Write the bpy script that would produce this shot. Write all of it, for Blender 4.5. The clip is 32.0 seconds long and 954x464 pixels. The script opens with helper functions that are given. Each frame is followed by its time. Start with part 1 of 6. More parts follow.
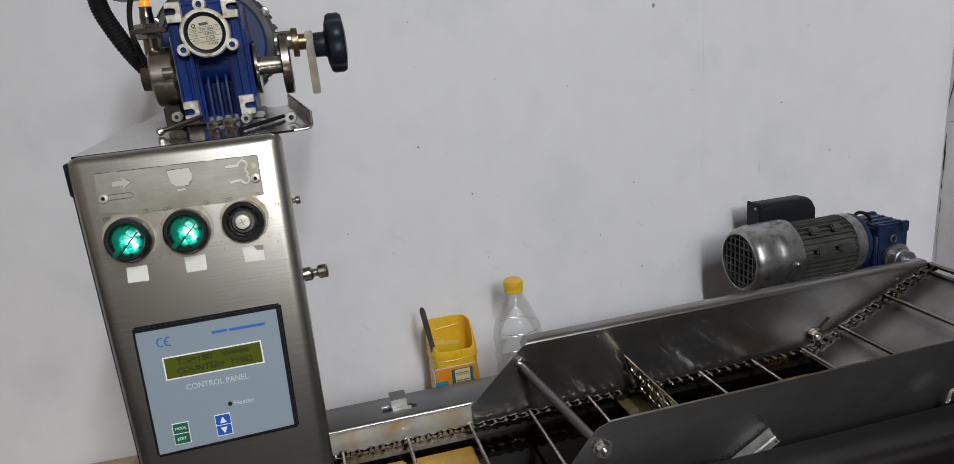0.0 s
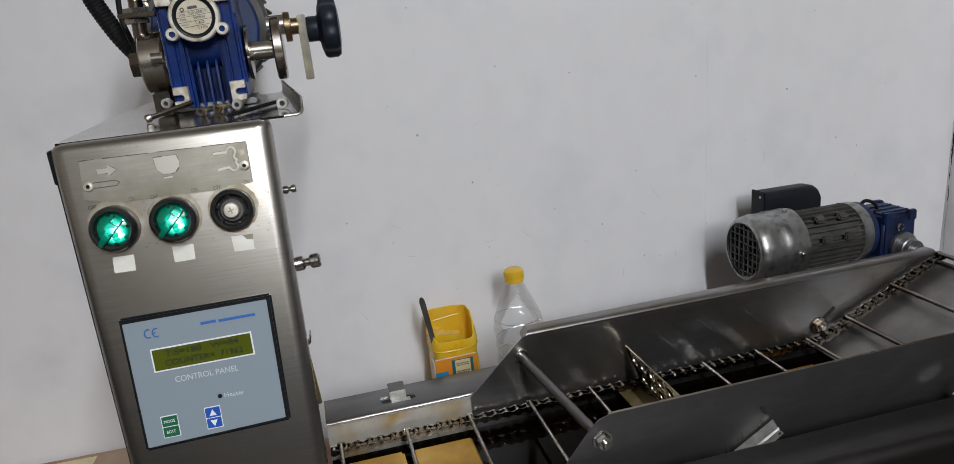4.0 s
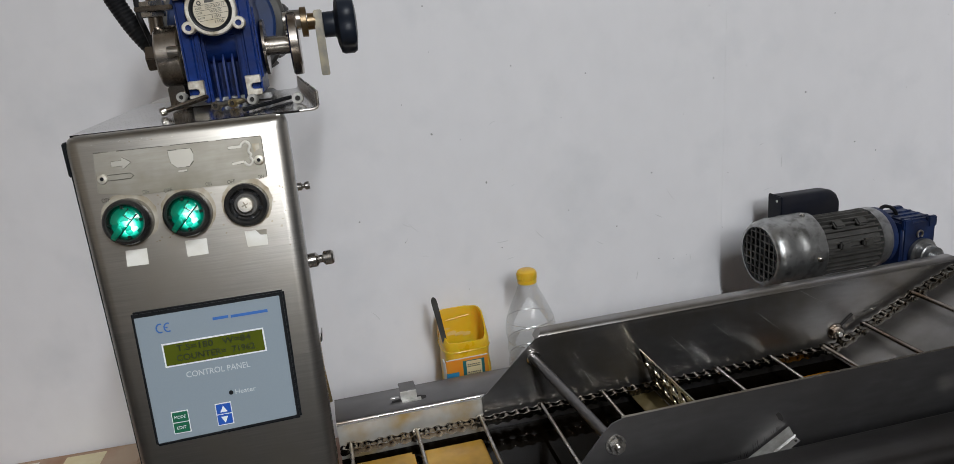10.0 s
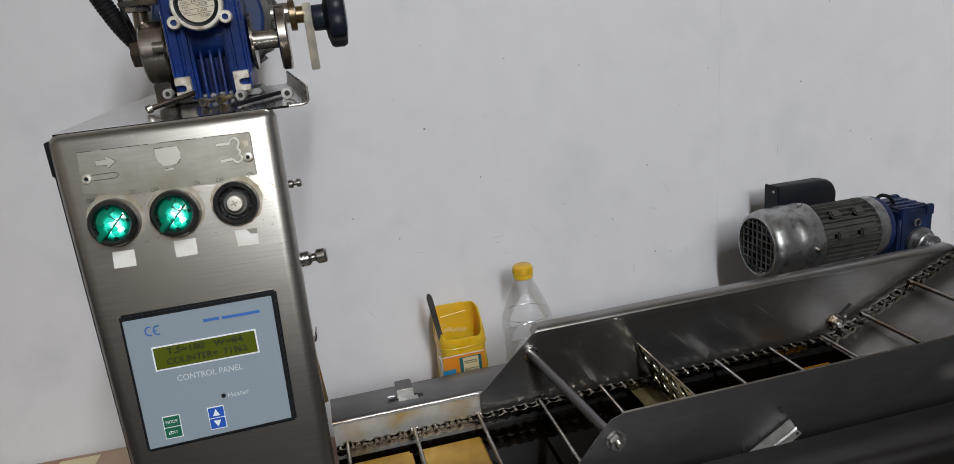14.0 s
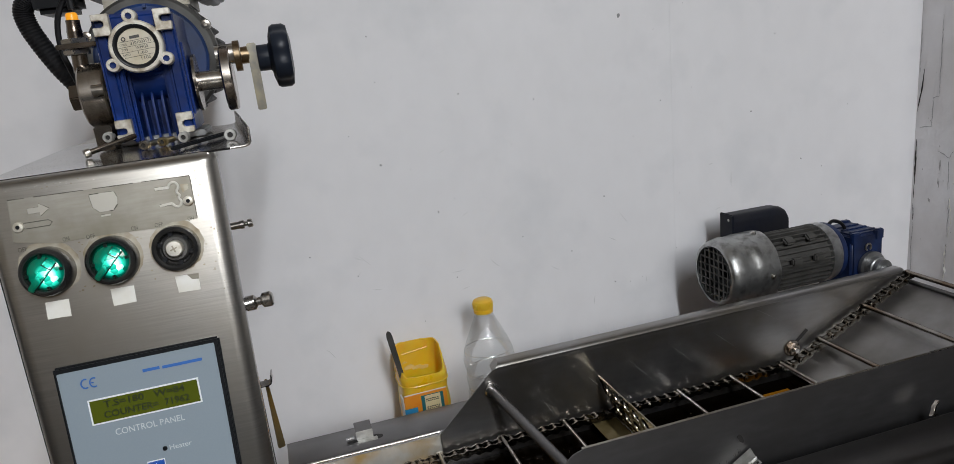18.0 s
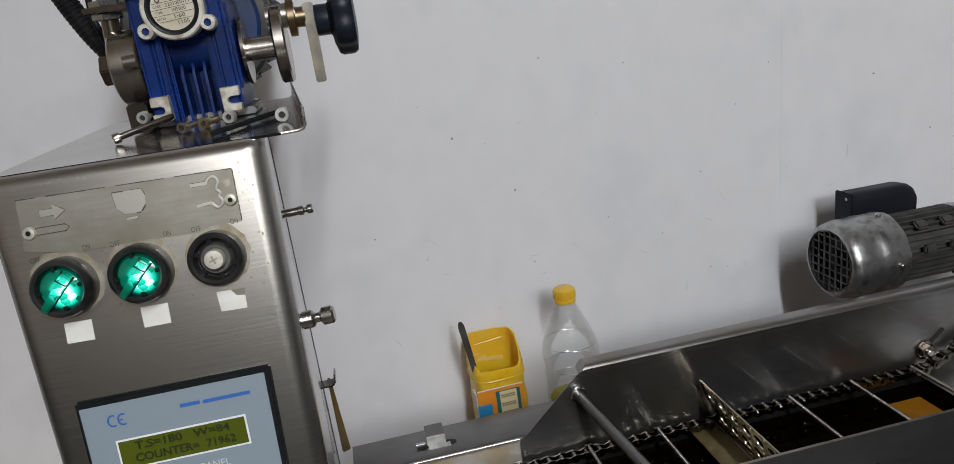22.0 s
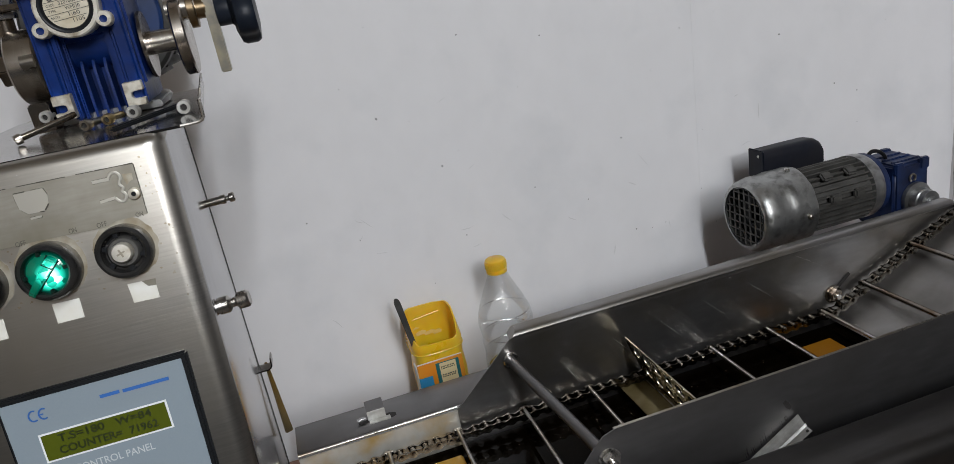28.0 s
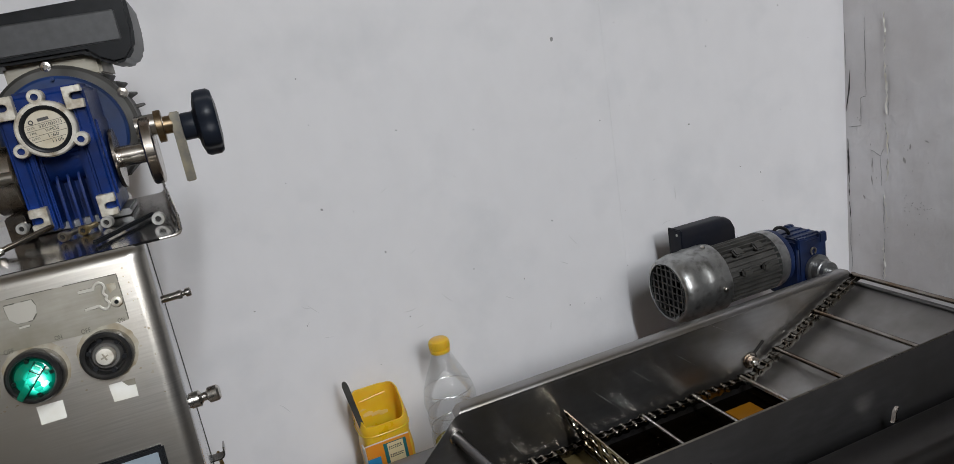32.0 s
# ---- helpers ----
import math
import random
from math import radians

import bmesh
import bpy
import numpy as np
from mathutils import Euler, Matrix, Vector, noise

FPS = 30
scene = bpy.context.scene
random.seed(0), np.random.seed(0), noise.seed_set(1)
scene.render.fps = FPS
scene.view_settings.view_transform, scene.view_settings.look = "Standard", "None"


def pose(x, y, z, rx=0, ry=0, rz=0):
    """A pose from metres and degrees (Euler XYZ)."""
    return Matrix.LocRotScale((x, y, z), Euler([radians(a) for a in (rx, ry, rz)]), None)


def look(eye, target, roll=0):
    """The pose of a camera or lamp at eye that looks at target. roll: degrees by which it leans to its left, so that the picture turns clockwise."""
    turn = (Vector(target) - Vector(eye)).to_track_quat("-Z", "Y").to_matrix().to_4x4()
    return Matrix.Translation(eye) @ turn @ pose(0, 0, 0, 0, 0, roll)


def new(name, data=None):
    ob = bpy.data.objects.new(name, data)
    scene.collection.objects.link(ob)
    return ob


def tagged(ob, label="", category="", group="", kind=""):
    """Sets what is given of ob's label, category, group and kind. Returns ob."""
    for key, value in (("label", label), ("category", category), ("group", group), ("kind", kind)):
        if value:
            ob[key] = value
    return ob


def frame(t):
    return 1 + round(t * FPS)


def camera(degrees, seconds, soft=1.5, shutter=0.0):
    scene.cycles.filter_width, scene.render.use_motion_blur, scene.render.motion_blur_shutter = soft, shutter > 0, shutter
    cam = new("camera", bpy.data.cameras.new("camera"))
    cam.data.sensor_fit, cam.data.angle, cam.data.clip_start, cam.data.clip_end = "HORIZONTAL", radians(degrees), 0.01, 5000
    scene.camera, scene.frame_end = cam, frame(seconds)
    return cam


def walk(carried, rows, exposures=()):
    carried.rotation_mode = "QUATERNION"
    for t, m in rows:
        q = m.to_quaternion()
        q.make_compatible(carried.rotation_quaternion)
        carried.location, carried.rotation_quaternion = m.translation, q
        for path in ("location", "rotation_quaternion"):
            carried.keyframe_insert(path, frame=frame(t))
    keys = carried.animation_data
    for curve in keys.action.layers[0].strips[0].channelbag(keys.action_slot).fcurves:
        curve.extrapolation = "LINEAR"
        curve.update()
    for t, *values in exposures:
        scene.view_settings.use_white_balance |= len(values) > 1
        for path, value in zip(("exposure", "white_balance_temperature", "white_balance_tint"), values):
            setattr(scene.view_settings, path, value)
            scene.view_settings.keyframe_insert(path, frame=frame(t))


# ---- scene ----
cam = camera(65.60, 32.0, soft=0.6)
PATH = [
    (0, -0.0151, 0.0230, 1.4491, 74.528, 5.815, -11.484),
    (0.5, -0.0147, 0.0251, 1.4472, 74.814, 5.796, -11.328),
    (1, -0.0135, 0.0242, 1.4484, 74.558, 6.068, -10.948),
    (1.5, -0.0126, 0.0264, 1.4478, 74.243, 5.842, -11.181),
    (2, -0.0082, 0.0308, 1.4470, 73.811, 6.132, -11.181),
    (2.5, -0.0078, 0.0325, 1.4464, 73.759, 6.209, -11.037),
    (3, -0.0069, 0.0317, 1.4459, 73.857, 6.178, -11.035),
    (3.5, -0.0073, 0.0322, 1.4443, 73.827, 5.995, -11.149),
    (5.5, -0.0068, 0.0365, 1.4443, 73.708, 6.137, -10.847),
    (6, -0.0081, 0.0364, 1.4430, 73.873, 6.246, -10.547),
    (6.5, -0.0075, 0.0366, 1.4433, 73.880, 6.353, -10.446),
    (7, -0.0055, 0.0369, 1.4430, 73.739, 6.469, -10.231),
    (7.5, -0.0069, 0.0373, 1.4425, 73.850, 6.312, -10.262),
    (8, -0.0080, 0.0416, 1.4413, 73.511, 6.162, -10.094),
    (8.5, -0.0083, 0.0404, 1.4412, 73.623, 6.126, -9.905),
    (9, -0.0063, 0.0376, 1.4427, 74.156, 6.433, -10.063),
    (9.5, -0.0065, 0.0378, 1.4428, 74.100, 6.024, -10.150),
    (10, -0.0095, 0.0394, 1.4408, 74.023, 5.442, -10.102),
    (10.5, -0.0084, 0.0406, 1.4417, 73.785, 5.780, -10.113),
    (11, -0.0072, 0.0400, 1.4407, 73.781, 5.898, -10.373),
    (11.5, -0.0071, 0.0451, 1.4376, 74.101, 5.576, -10.724),
    (12, -0.0088, 0.0501, 1.4321, 75.228, 5.050, -10.906),
    (12.5, -0.0102, 0.0439, 1.4294, 75.634, 4.296, -10.726),
    (13, -0.0147, 0.0448, 1.4271, 75.170, 3.773, -10.708),
    (13.5, -0.0119, 0.0490, 1.4337, 73.790, 5.422, -10.459),
    (14, -0.0092, 0.0494, 1.4386, 73.556, 6.123, -10.792),
    (14.5, -0.0082, 0.0589, 1.4328, 73.966, 5.895, -11.380),
    (15, -0.0076, 0.0492, 1.4422, 76.192, 6.844, -11.616),
    (15.5, -0.0053, 0.0512, 1.4456, 76.461, 6.845, -12.390),
    (17.5, 0.0028, 0.0524, 1.4428, 75.784, 6.889, -13.217),
    (18, 0.0041, 0.0522, 1.4400, 75.684, 6.822, -13.560),
    (18.5, 0.0040, 0.0523, 1.4395, 75.764, 6.816, -14.126),
    (19, 0.0025, 0.0540, 1.4410, 75.818, 7.067, -13.823),
    (19.5, -0.0005, 0.0563, 1.4419, 75.643, 6.864, -13.514),
    (20, 0.0005, 0.0629, 1.4408, 75.059, 7.128, -13.374),
    (20.5, 0.0005, 0.0712, 1.4411, 74.545, 7.362, -12.690),
    (21, 0.0006, 0.0931, 1.4377, 74.131, 6.854, -11.314),
    (21.5, 0.0035, 0.1253, 1.4341, 73.245, 7.177, -9.997),
    (22, 0.0032, 0.1484, 1.4400, 73.417, 7.847, -8.911),
    (22.5, 0.0032, 0.1529, 1.4371, 72.535, 7.935, -9.272),
    (23, 0.0068, 0.1514, 1.4388, 72.917, 8.937, -9.167),
    (23.5, 0.0071, 0.1471, 1.4391, 72.952, 8.972, -9.217),
    (24, 0.0066, 0.1453, 1.4378, 72.827, 9.034, -9.535),
    (24.5, 0.0104, 0.1405, 1.4369, 72.895, 9.093, -10.683),
    (25, 0.0118, 0.1390, 1.4363, 72.910, 9.172, -11.160),
    (25.5, 0.0123, 0.1380, 1.4355, 72.803, 9.013, -11.643),
    (27.5, 0.0180, 0.1334, 1.4331, 71.821, 9.384, -12.955),
    (28, 0.0247, 0.1259, 1.4411, 70.802, 10.143, -13.665),
    (28.5, 0.0209, 0.1192, 1.4423, 70.513, 9.523, -14.890),
    (29, 0.0227, 0.1049, 1.4450, 71.263, 9.402, -15.690),
    (29.5, 0.0267, 0.1046, 1.4416, 71.292, 9.560, -17.323),
    (30, 0.0239, 0.1011, 1.4445, 72.221, 9.128, -18.361),
    (30.5, 0.0136, 0.0983, 1.4511, 72.754, 9.979, -16.705),
    (31, 0.0092, 0.0902, 1.4663, 74.338, 9.931, -17.142),
    (31.5, 0.0034, 0.0832, 1.4677, 74.615, 9.419, -17.865),
    (32, 0.0108, 0.0818, 1.4699, 75.435, 10.310, -18.972),
]
walk(cam, [(t, pose(*p)) for t, *p in PATH])

# ---- light: a tube lamp and an added fill light behind the viewer, pale walls bounce it ----
world = bpy.data.worlds.new("world")
scene.world = world
world.use_nodes = True
world.node_tree.nodes["Background"].inputs[0].default_value = (0.6, 0.7, 0.85, 1)
world.node_tree.nodes["Background"].inputs[1].default_value = 0.02


# a tube lamp under the ceiling runs in depth, behind and above the viewer
tube_data = bpy.data.lights.new("tube_lamp", "AREA")
tube_data.shape, tube_data.size, tube_data.size_y = "RECTANGLE", 0.06, 1.2
tube_data.energy, tube_data.color = 29, (0.90, 0.945, 1.0)
new("tube_lamp", tube_data).matrix_world = pose(0.28, -0.90, 2.15, 12, 0, 0)

# an unseen fill light added high on the wall behind the viewer, shaped like a window
fill_data = bpy.data.lights.new("fill_light", "AREA")
fill_data.shape, fill_data.size, fill_data.size_y = "RECTANGLE", 1.6, 0.9
fill_data.energy, fill_data.color = 50, (0.965, 0.95, 0.945)
new("fill_light", fill_data).matrix_world = look((0.55, -3.17, 2.58), (0.15, 1.0, 1.2))

# ---- materials ----
def nodes_of(name):
    m = bpy.data.materials.new(name)
    m.use_nodes = True
    return m, m.node_tree.nodes, m.node_tree.links, m.node_tree.nodes["Principled BSDF"]


def surface(name, c1, c2, rough=(0.4, 0.6), metal=0.0, scale=40.0, stretch=(1, 1, 1), bump=0.1, bscale=None, stain=None,
            sscale=6.0, coat=0.0, spec=0.5, bdist=0.002, lo=0.35, hi=0.65):
    """Two-scale procedural surface: fine grain between c1 and c2, broad stains towards stain, bump from the grain."""
    m, n, l, p = nodes_of(name)
    co = n.new("ShaderNodeTexCoord")
    mp = n.new("ShaderNodeMapping")
    mp.inputs["Scale"].default_value = stretch
    l.new(co.outputs["Object"], mp.inputs[0])
    a = n.new("ShaderNodeTexNoise")
    a.inputs["Scale"].default_value, a.inputs["Detail"].default_value = scale, 6
    l.new(mp.outputs[0], a.inputs["Vector"])
    ra = n.new("ShaderNodeValToRGB")
    ra.color_ramp.elements[0].position, ra.color_ramp.elements[1].position = 0.3, 0.7
    ra.color_ramp.elements[0].color, ra.color_ramp.elements[1].color = (*c1, 1), (*c2, 1)
    l.new(a.outputs[0], ra.inputs[0])
    b = n.new("ShaderNodeTexNoise")
    b.inputs["Scale"].default_value, b.inputs["Detail"].default_value = sscale, 5
    l.new(co.outputs["Object"], b.inputs["Vector"])
    rb = n.new("ShaderNodeMapRange")
    rb.inputs[1].default_value, rb.inputs[2].default_value = lo, hi
    l.new(b.outputs[0], rb.inputs[0])
    colour = ra.outputs[0]
    if stain:
        mx = n.new("ShaderNodeMix")
        mx.data_type = "RGBA"
        l.new(rb.outputs[0], mx.inputs[0])
        l.new(colour, mx.inputs[6])
        mx.inputs[7].default_value = (*stain, 1)
        colour = mx.outputs[2]
    l.new(colour, p.inputs["Base Color"])
    rr = n.new("ShaderNodeMapRange")
    rr.inputs[3].default_value, rr.inputs[4].default_value = rough
    l.new(b.outputs[0], rr.inputs[0])
    l.new(rr.outputs[0], p.inputs["Roughness"])
    p.inputs["Metallic"].default_value = metal
    p.inputs["Specular IOR Level"].default_value = spec
    p.inputs["Coat Weight"].default_value = coat
    if bump:
        bp = n.new("ShaderNodeBump")
        bp.inputs["Strength"].default_value, bp.inputs["Distance"].default_value = bump, bdist
        l.new(a.outputs[0], bp.inputs["Height"])
        l.new(bp.outputs[0], p.inputs["Normal"])
    return m


def plain(name, c, rough=0.5, metal=0.0, emit=0.0, ec=None):
    m, n, l, p = nodes_of(name)
    p.inputs["Base Color"].default_value = (*c, 1)
    p.inputs["Roughness"].default_value, p.inputs["Metallic"].default_value = rough, metal
    if emit:
        p.inputs["Emission Color"].default_value = (*(ec or c), 1)
        p.inputs["Emission Strength"].default_value = emit
    return m


WALL = surface("white_wall_paint", (0.785, 0.780, 0.795), (0.815, 0.810, 0.825), (0.45, 0.7), scale=24, stretch=(1.2, 1, 0.9), bump=0.05, stain=(0.66, 0.67, 0.69), sscale=9, lo=0.52, hi=0.88)
# cream tint for unseen walls, so that bounced light comes back warm
CREAMWALL = surface("cream_wall_paint", (0.72, 0.65, 0.54), (0.77, 0.70, 0.60), (0.5, 0.7), scale=24, bump=0.05, stain=(0.66, 0.58, 0.47), sscale=6)
PLASTER = surface("rough_whitewash", (0.73, 0.72, 0.735), (0.81, 0.80, 0.815), (0.6, 0.85), scale=30, bump=0.5, stain=(0.62, 0.60, 0.60), sscale=7, bdist=0.006)
CEIL = surface("ceiling_paint", (0.66, 0.60, 0.50), (0.72, 0.66, 0.56), (0.6, 0.8), scale=60, bump=0.05)
FLOOR = surface("floor_tiles_buff", (0.12, 0.105, 0.085), (0.16, 0.14, 0.116), (0.3, 0.6), scale=30, bump=0.05)
# dark tone for unseen walls, so that the steel mirrors something dark
DARKWALL = surface("dark_unseen_wall", (0.045, 0.045, 0.05), (0.06, 0.06, 0.065), (0.4, 0.6), scale=30, bump=0.03)
TABLE = surface("table_top", (0.34, 0.25, 0.19), (0.42, 0.33, 0.27), (0.4, 0.6), scale=25, bump=0.05, stain=(0.3, 0.16, 0.11), sscale=9)
BRUSHED = surface("brushed_steel_face", (0.41, 0.398, 0.372), (0.53, 0.515, 0.482), (0.29, 0.37), 1.0, scale=60, stretch=(0.5, 1, 16), bump=0.10, stain=(0.43, 0.405, 0.36), sscale=24, bdist=0.0005)
brush = BRUSHED.node_tree.nodes.new("ShaderNodeTangent")
brush.direction_type, brush.axis = "RADIAL", "Z"
BRUSHED.node_tree.links.new(brush.outputs[0], BRUSHED.node_tree.nodes["Principled BSDF"].inputs["Tangent"])
BRUSHED.node_tree.nodes["Principled BSDF"].inputs["Anisotropic"].default_value = 0.40
SHEET = surface("steel_sheet", (0.42, 0.42, 0.42), (0.50, 0.50, 0.50), (0.16, 0.30), 1.0, scale=50, stretch=(1, 1, 8), bump=0.03, stain=(0.36, 0.35, 0.34), sscale=9, bdist=0.0005)
TOPSHEET = surface("polished_top_sheet", (0.47, 0.465, 0.46), (0.54, 0.535, 0.53), (0.10, 0.20), 1.0, scale=50, stretch=(0.4, 6, 1), bump=0.03, stain=(0.36, 0.35, 0.34), sscale=14, bdist=0.0004)
MIRROR = surface("polished_side_sheet", (0.40, 0.40, 0.41), (0.46, 0.46, 0.47), (0.10, 0.2), 1.0, scale=50, bump=0.02, bdist=0.0004)
DARKSHEET = surface("oiled_steel_sheet", (0.17, 0.166, 0.166), (0.205, 0.20, 0.20), (0.27, 0.36), 0.99, scale=40, stretch=(1, 1, 4), bump=0.02, stain=(0.16, 0.152, 0.148), sscale=8, bdist=0.0005)
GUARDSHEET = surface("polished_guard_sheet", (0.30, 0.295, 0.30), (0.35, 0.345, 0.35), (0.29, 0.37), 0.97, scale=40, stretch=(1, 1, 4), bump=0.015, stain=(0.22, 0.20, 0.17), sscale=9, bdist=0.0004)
GALV = surface("galvanised_steel", (0.62, 0.62, 0.60), (0.76, 0.76, 0.74), (0.40, 0.52), 0.65, scale=90, stretch=(1, 6, 1), bump=0.08, stain=(0.38, 0.37, 0.34), sscale=60, bdist=0.0005)
FANCOVER = surface("stained_cast_cover", (0.36, 0.365, 0.36), (0.46, 0.465, 0.46), (0.28, 0.45), 0.95, scale=130, bump=0.35, stain=(0.20, 0.20, 0.19), sscale=80, bdist=0.0010, lo=0.5, hi=0.72)
# blue gearbox enamel again, darkened in its colour for the shade behind the guard
SHADEBLUE = surface("shaded_blue_enamel", (0.004, 0.017, 0.075), (0.008, 0.026, 0.10), (0.35, 0.55), scale=120, bump=0.35, stain=(0.005, 0.010, 0.035), sscale=40, bdist=0.0008)
GLUE = surface("dried_glue", (0.42, 0.39, 0.32), (0.52, 0.49, 0.42), (0.45, 0.6), 0.8, scale=160, bump=0.3, stain=(0.30, 0.25, 0.17), sscale=90, bdist=0.0005)
LEDGE = surface("dark_oiled_ledge", (0.070, 0.068, 0.068), (0.098, 0.095, 0.095), (0.30, 0.42), 0.98, scale=50, stretch=(0.4, 3, 1), bump=0.03, stain=(0.07, 0.066, 0.064), sscale=12, bdist=0.0005)
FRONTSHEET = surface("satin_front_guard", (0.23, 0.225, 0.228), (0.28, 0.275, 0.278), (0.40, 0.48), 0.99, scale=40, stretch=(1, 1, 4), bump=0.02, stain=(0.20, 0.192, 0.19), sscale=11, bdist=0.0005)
RAMP = surface("ramp_steel", (0.31, 0.30, 0.295), (0.37, 0.36, 0.355), (0.42, 0.54), 1.0, scale=30, bump=0.04, stain=(0.21, 0.20, 0.19), sscale=14, bdist=0.0006)
GREASY = surface("greasy_steel", (0.52, 0.50, 0.45), (0.66, 0.64, 0.59), (0.40, 0.55), 0.6, scale=45, stretch=(1, 1, 0.35), bump=0.08, stain=(0.50, 0.33, 0.10), sscale=22, bdist=0.001, lo=0.45, hi=0.7)
CHROME = surface("turned_steel", (0.52, 0.51, 0.49), (0.66, 0.65, 0.63), (0.20, 0.36), 1.0, scale=80, bump=0.04, stain=(0.30, 0.26, 0.21), sscale=30, bdist=0.0004)
TURNED = surface("bright_turned_steel", (0.50, 0.475, 0.44), (0.62, 0.60, 0.56), (0.20, 0.32), 1.0, scale=60, stretch=(6, 1, 1), bump=0.04, stain=(0.28, 0.22, 0.17), sscale=35, bdist=0.0004)
CHAIN = surface("oily_chain_steel", (0.16, 0.155, 0.145), (0.34, 0.33, 0.30), (0.10, 0.25), 1.0, scale=90, bump=0.1, stain=(0.07, 0.055, 0.04), sscale=120, bdist=0.0005)
CAST = surface("cast_aluminium", (0.36, 0.37, 0.37), (0.55, 0.55, 0.54), (0.22, 0.5), 0.9, scale=55, bump=0.35, stain=(0.22, 0.22, 0.22), sscale=30, bdist=0.001)
FIN = surface("dusty_fin_aluminium", (0.075, 0.073, 0.069), (0.145, 0.14, 0.13), (0.5, 0.7), 0.5, scale=80, bump=0.25, stain=(0.05, 0.048, 0.044), sscale=40, bdist=0.001)
BLUE = surface("blue_gearbox_enamel", (0.002, 0.021, 0.140), (0.003, 0.033, 0.200), (0.28, 0.46), scale=160, bump=0.4, stain=(0.002, 0.010, 0.055), sscale=26, bdist=0.0008, spec=0.28)
FLANGEBLUE = surface("dusty_blue_flange", (0.006, 0.028, 0.115), (0.010, 0.040, 0.150), (0.35, 0.5), scale=120, bump=0.3, stain=(0.008, 0.018, 0.05), sscale=35, bdist=0.0008)
CREAM = surface("worn_bare_alloy", (0.62, 0.585, 0.50), (0.80, 0.77, 0.69), (0.32, 0.46), 0.5, scale=160, bump=0.3, stain=(0.22, 0.15, 0.07), sscale=130, bdist=0.0006, lo=0.46, hi=0.74)
NAMEPLATE = surface("name_plate", (0.62, 0.57, 0.46), (0.72, 0.68, 0.57), (0.4, 0.6), scale=60, bump=0.02, stain=(0.5, 0.43, 0.3), sscale=60)
BLACK = surface("black_plastic", (0.008, 0.009, 0.010), (0.014, 0.015, 0.017), (0.28, 0.42), scale=90, bump=0.1, bdist=0.0005, spec=0.18)
KNOBNAVY = surface("navy_black_knob", (0.008, 0.011, 0.018), (0.014, 0.018, 0.027), (0.30, 0.45), scale=90, bump=0.1, bdist=0.0005, spec=0.22)
NAVY = surface("dark_plastic_box", (0.008, 0.010, 0.017), (0.014, 0.016, 0.024), (0.35, 0.55), scale=120, bump=0.15, spec=0.15, stain=(0.018, 0.018, 0.022), sscale=20, bdist=0.0005)
RUBBER = surface("black_rubber_conduit", (0.007, 0.007, 0.008), (0.012, 0.012, 0.013), (0.4, 0.6), scale=60, bump=0.1, spec=0.2)
GREYBOX = surface("grey_terminal_box", (0.045, 0.046, 0.048), (0.065, 0.066, 0.068), (0.35, 0.55), scale=150, bump=0.2, bdist=0.0005)
ARMSTEEL = surface("worn_bright_arm", (0.20, 0.195, 0.18), (0.34, 0.33, 0.30), (0.26, 0.40), 1.0, scale=90, stretch=(1, 1, 0.4), bump=0.3, stain=(0.44, 0.39, 0.28), sscale=90, bdist=0.0005)
PALEBRASS = surface("pale_brassy_screw", (0.52, 0.45, 0.30), (0.66, 0.58, 0.42), (0.22, 0.36), 1.0, scale=120, bump=0.1, stain=(0.40, 0.30, 0.14), sscale=90, bdist=0.0004)
BRASS = surface("brass", (0.17, 0.14, 0.10), (0.26, 0.215, 0.155), (0.25, 0.4), 1.0, scale=60, bump=0.1, stain=(0.25, 0.16, 0.07), sscale=50)
OIL = surface("dark_frying_oil", (0.0016, 0.0010, 0.0005), (0.003, 0.0018, 0.0008), (0.03, 0.06), scale=12, bump=0.0, spec=0.03)
# lamplight coming through the oil is put into this amber
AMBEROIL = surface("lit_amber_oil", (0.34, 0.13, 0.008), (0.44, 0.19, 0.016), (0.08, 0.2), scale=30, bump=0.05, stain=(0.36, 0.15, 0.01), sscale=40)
STEELDARK = surface("stained_dark_steel", (0.26, 0.24, 0.22), (0.38, 0.36, 0.33), (0.16, 0.3), 1.0, scale=60, bump=0.06, stain=(0.18, 0.13, 0.09), sscale=25, bdist=0.0005)
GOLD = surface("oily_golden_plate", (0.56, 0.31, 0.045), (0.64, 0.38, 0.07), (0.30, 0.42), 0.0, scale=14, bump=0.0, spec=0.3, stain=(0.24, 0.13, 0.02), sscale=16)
OILSTRIP = surface("oily_strip_steel", (0.15, 0.12, 0.07), (0.26, 0.21, 0.12), (0.25, 0.4), 0.7, scale=30, stretch=(1, 1, 0.3), bump=0.05, stain=(0.24, 0.15, 0.03), sscale=25)
STRAW = surface("dull_straw_plate", (0.27, 0.22, 0.11), (0.34, 0.28, 0.145), (0.15, 0.3), 0.3, scale=30, bump=0.05, stain=(0.13, 0.09, 0.03), sscale=20)
FLIP = surface("flipper_steel", (0.27, 0.25, 0.21), (0.36, 0.34, 0.29), (0.16, 0.28), 1.0, scale=50, bump=0.04, stain=(0.36, 0.30, 0.20), sscale=25, bdist=0.0005)
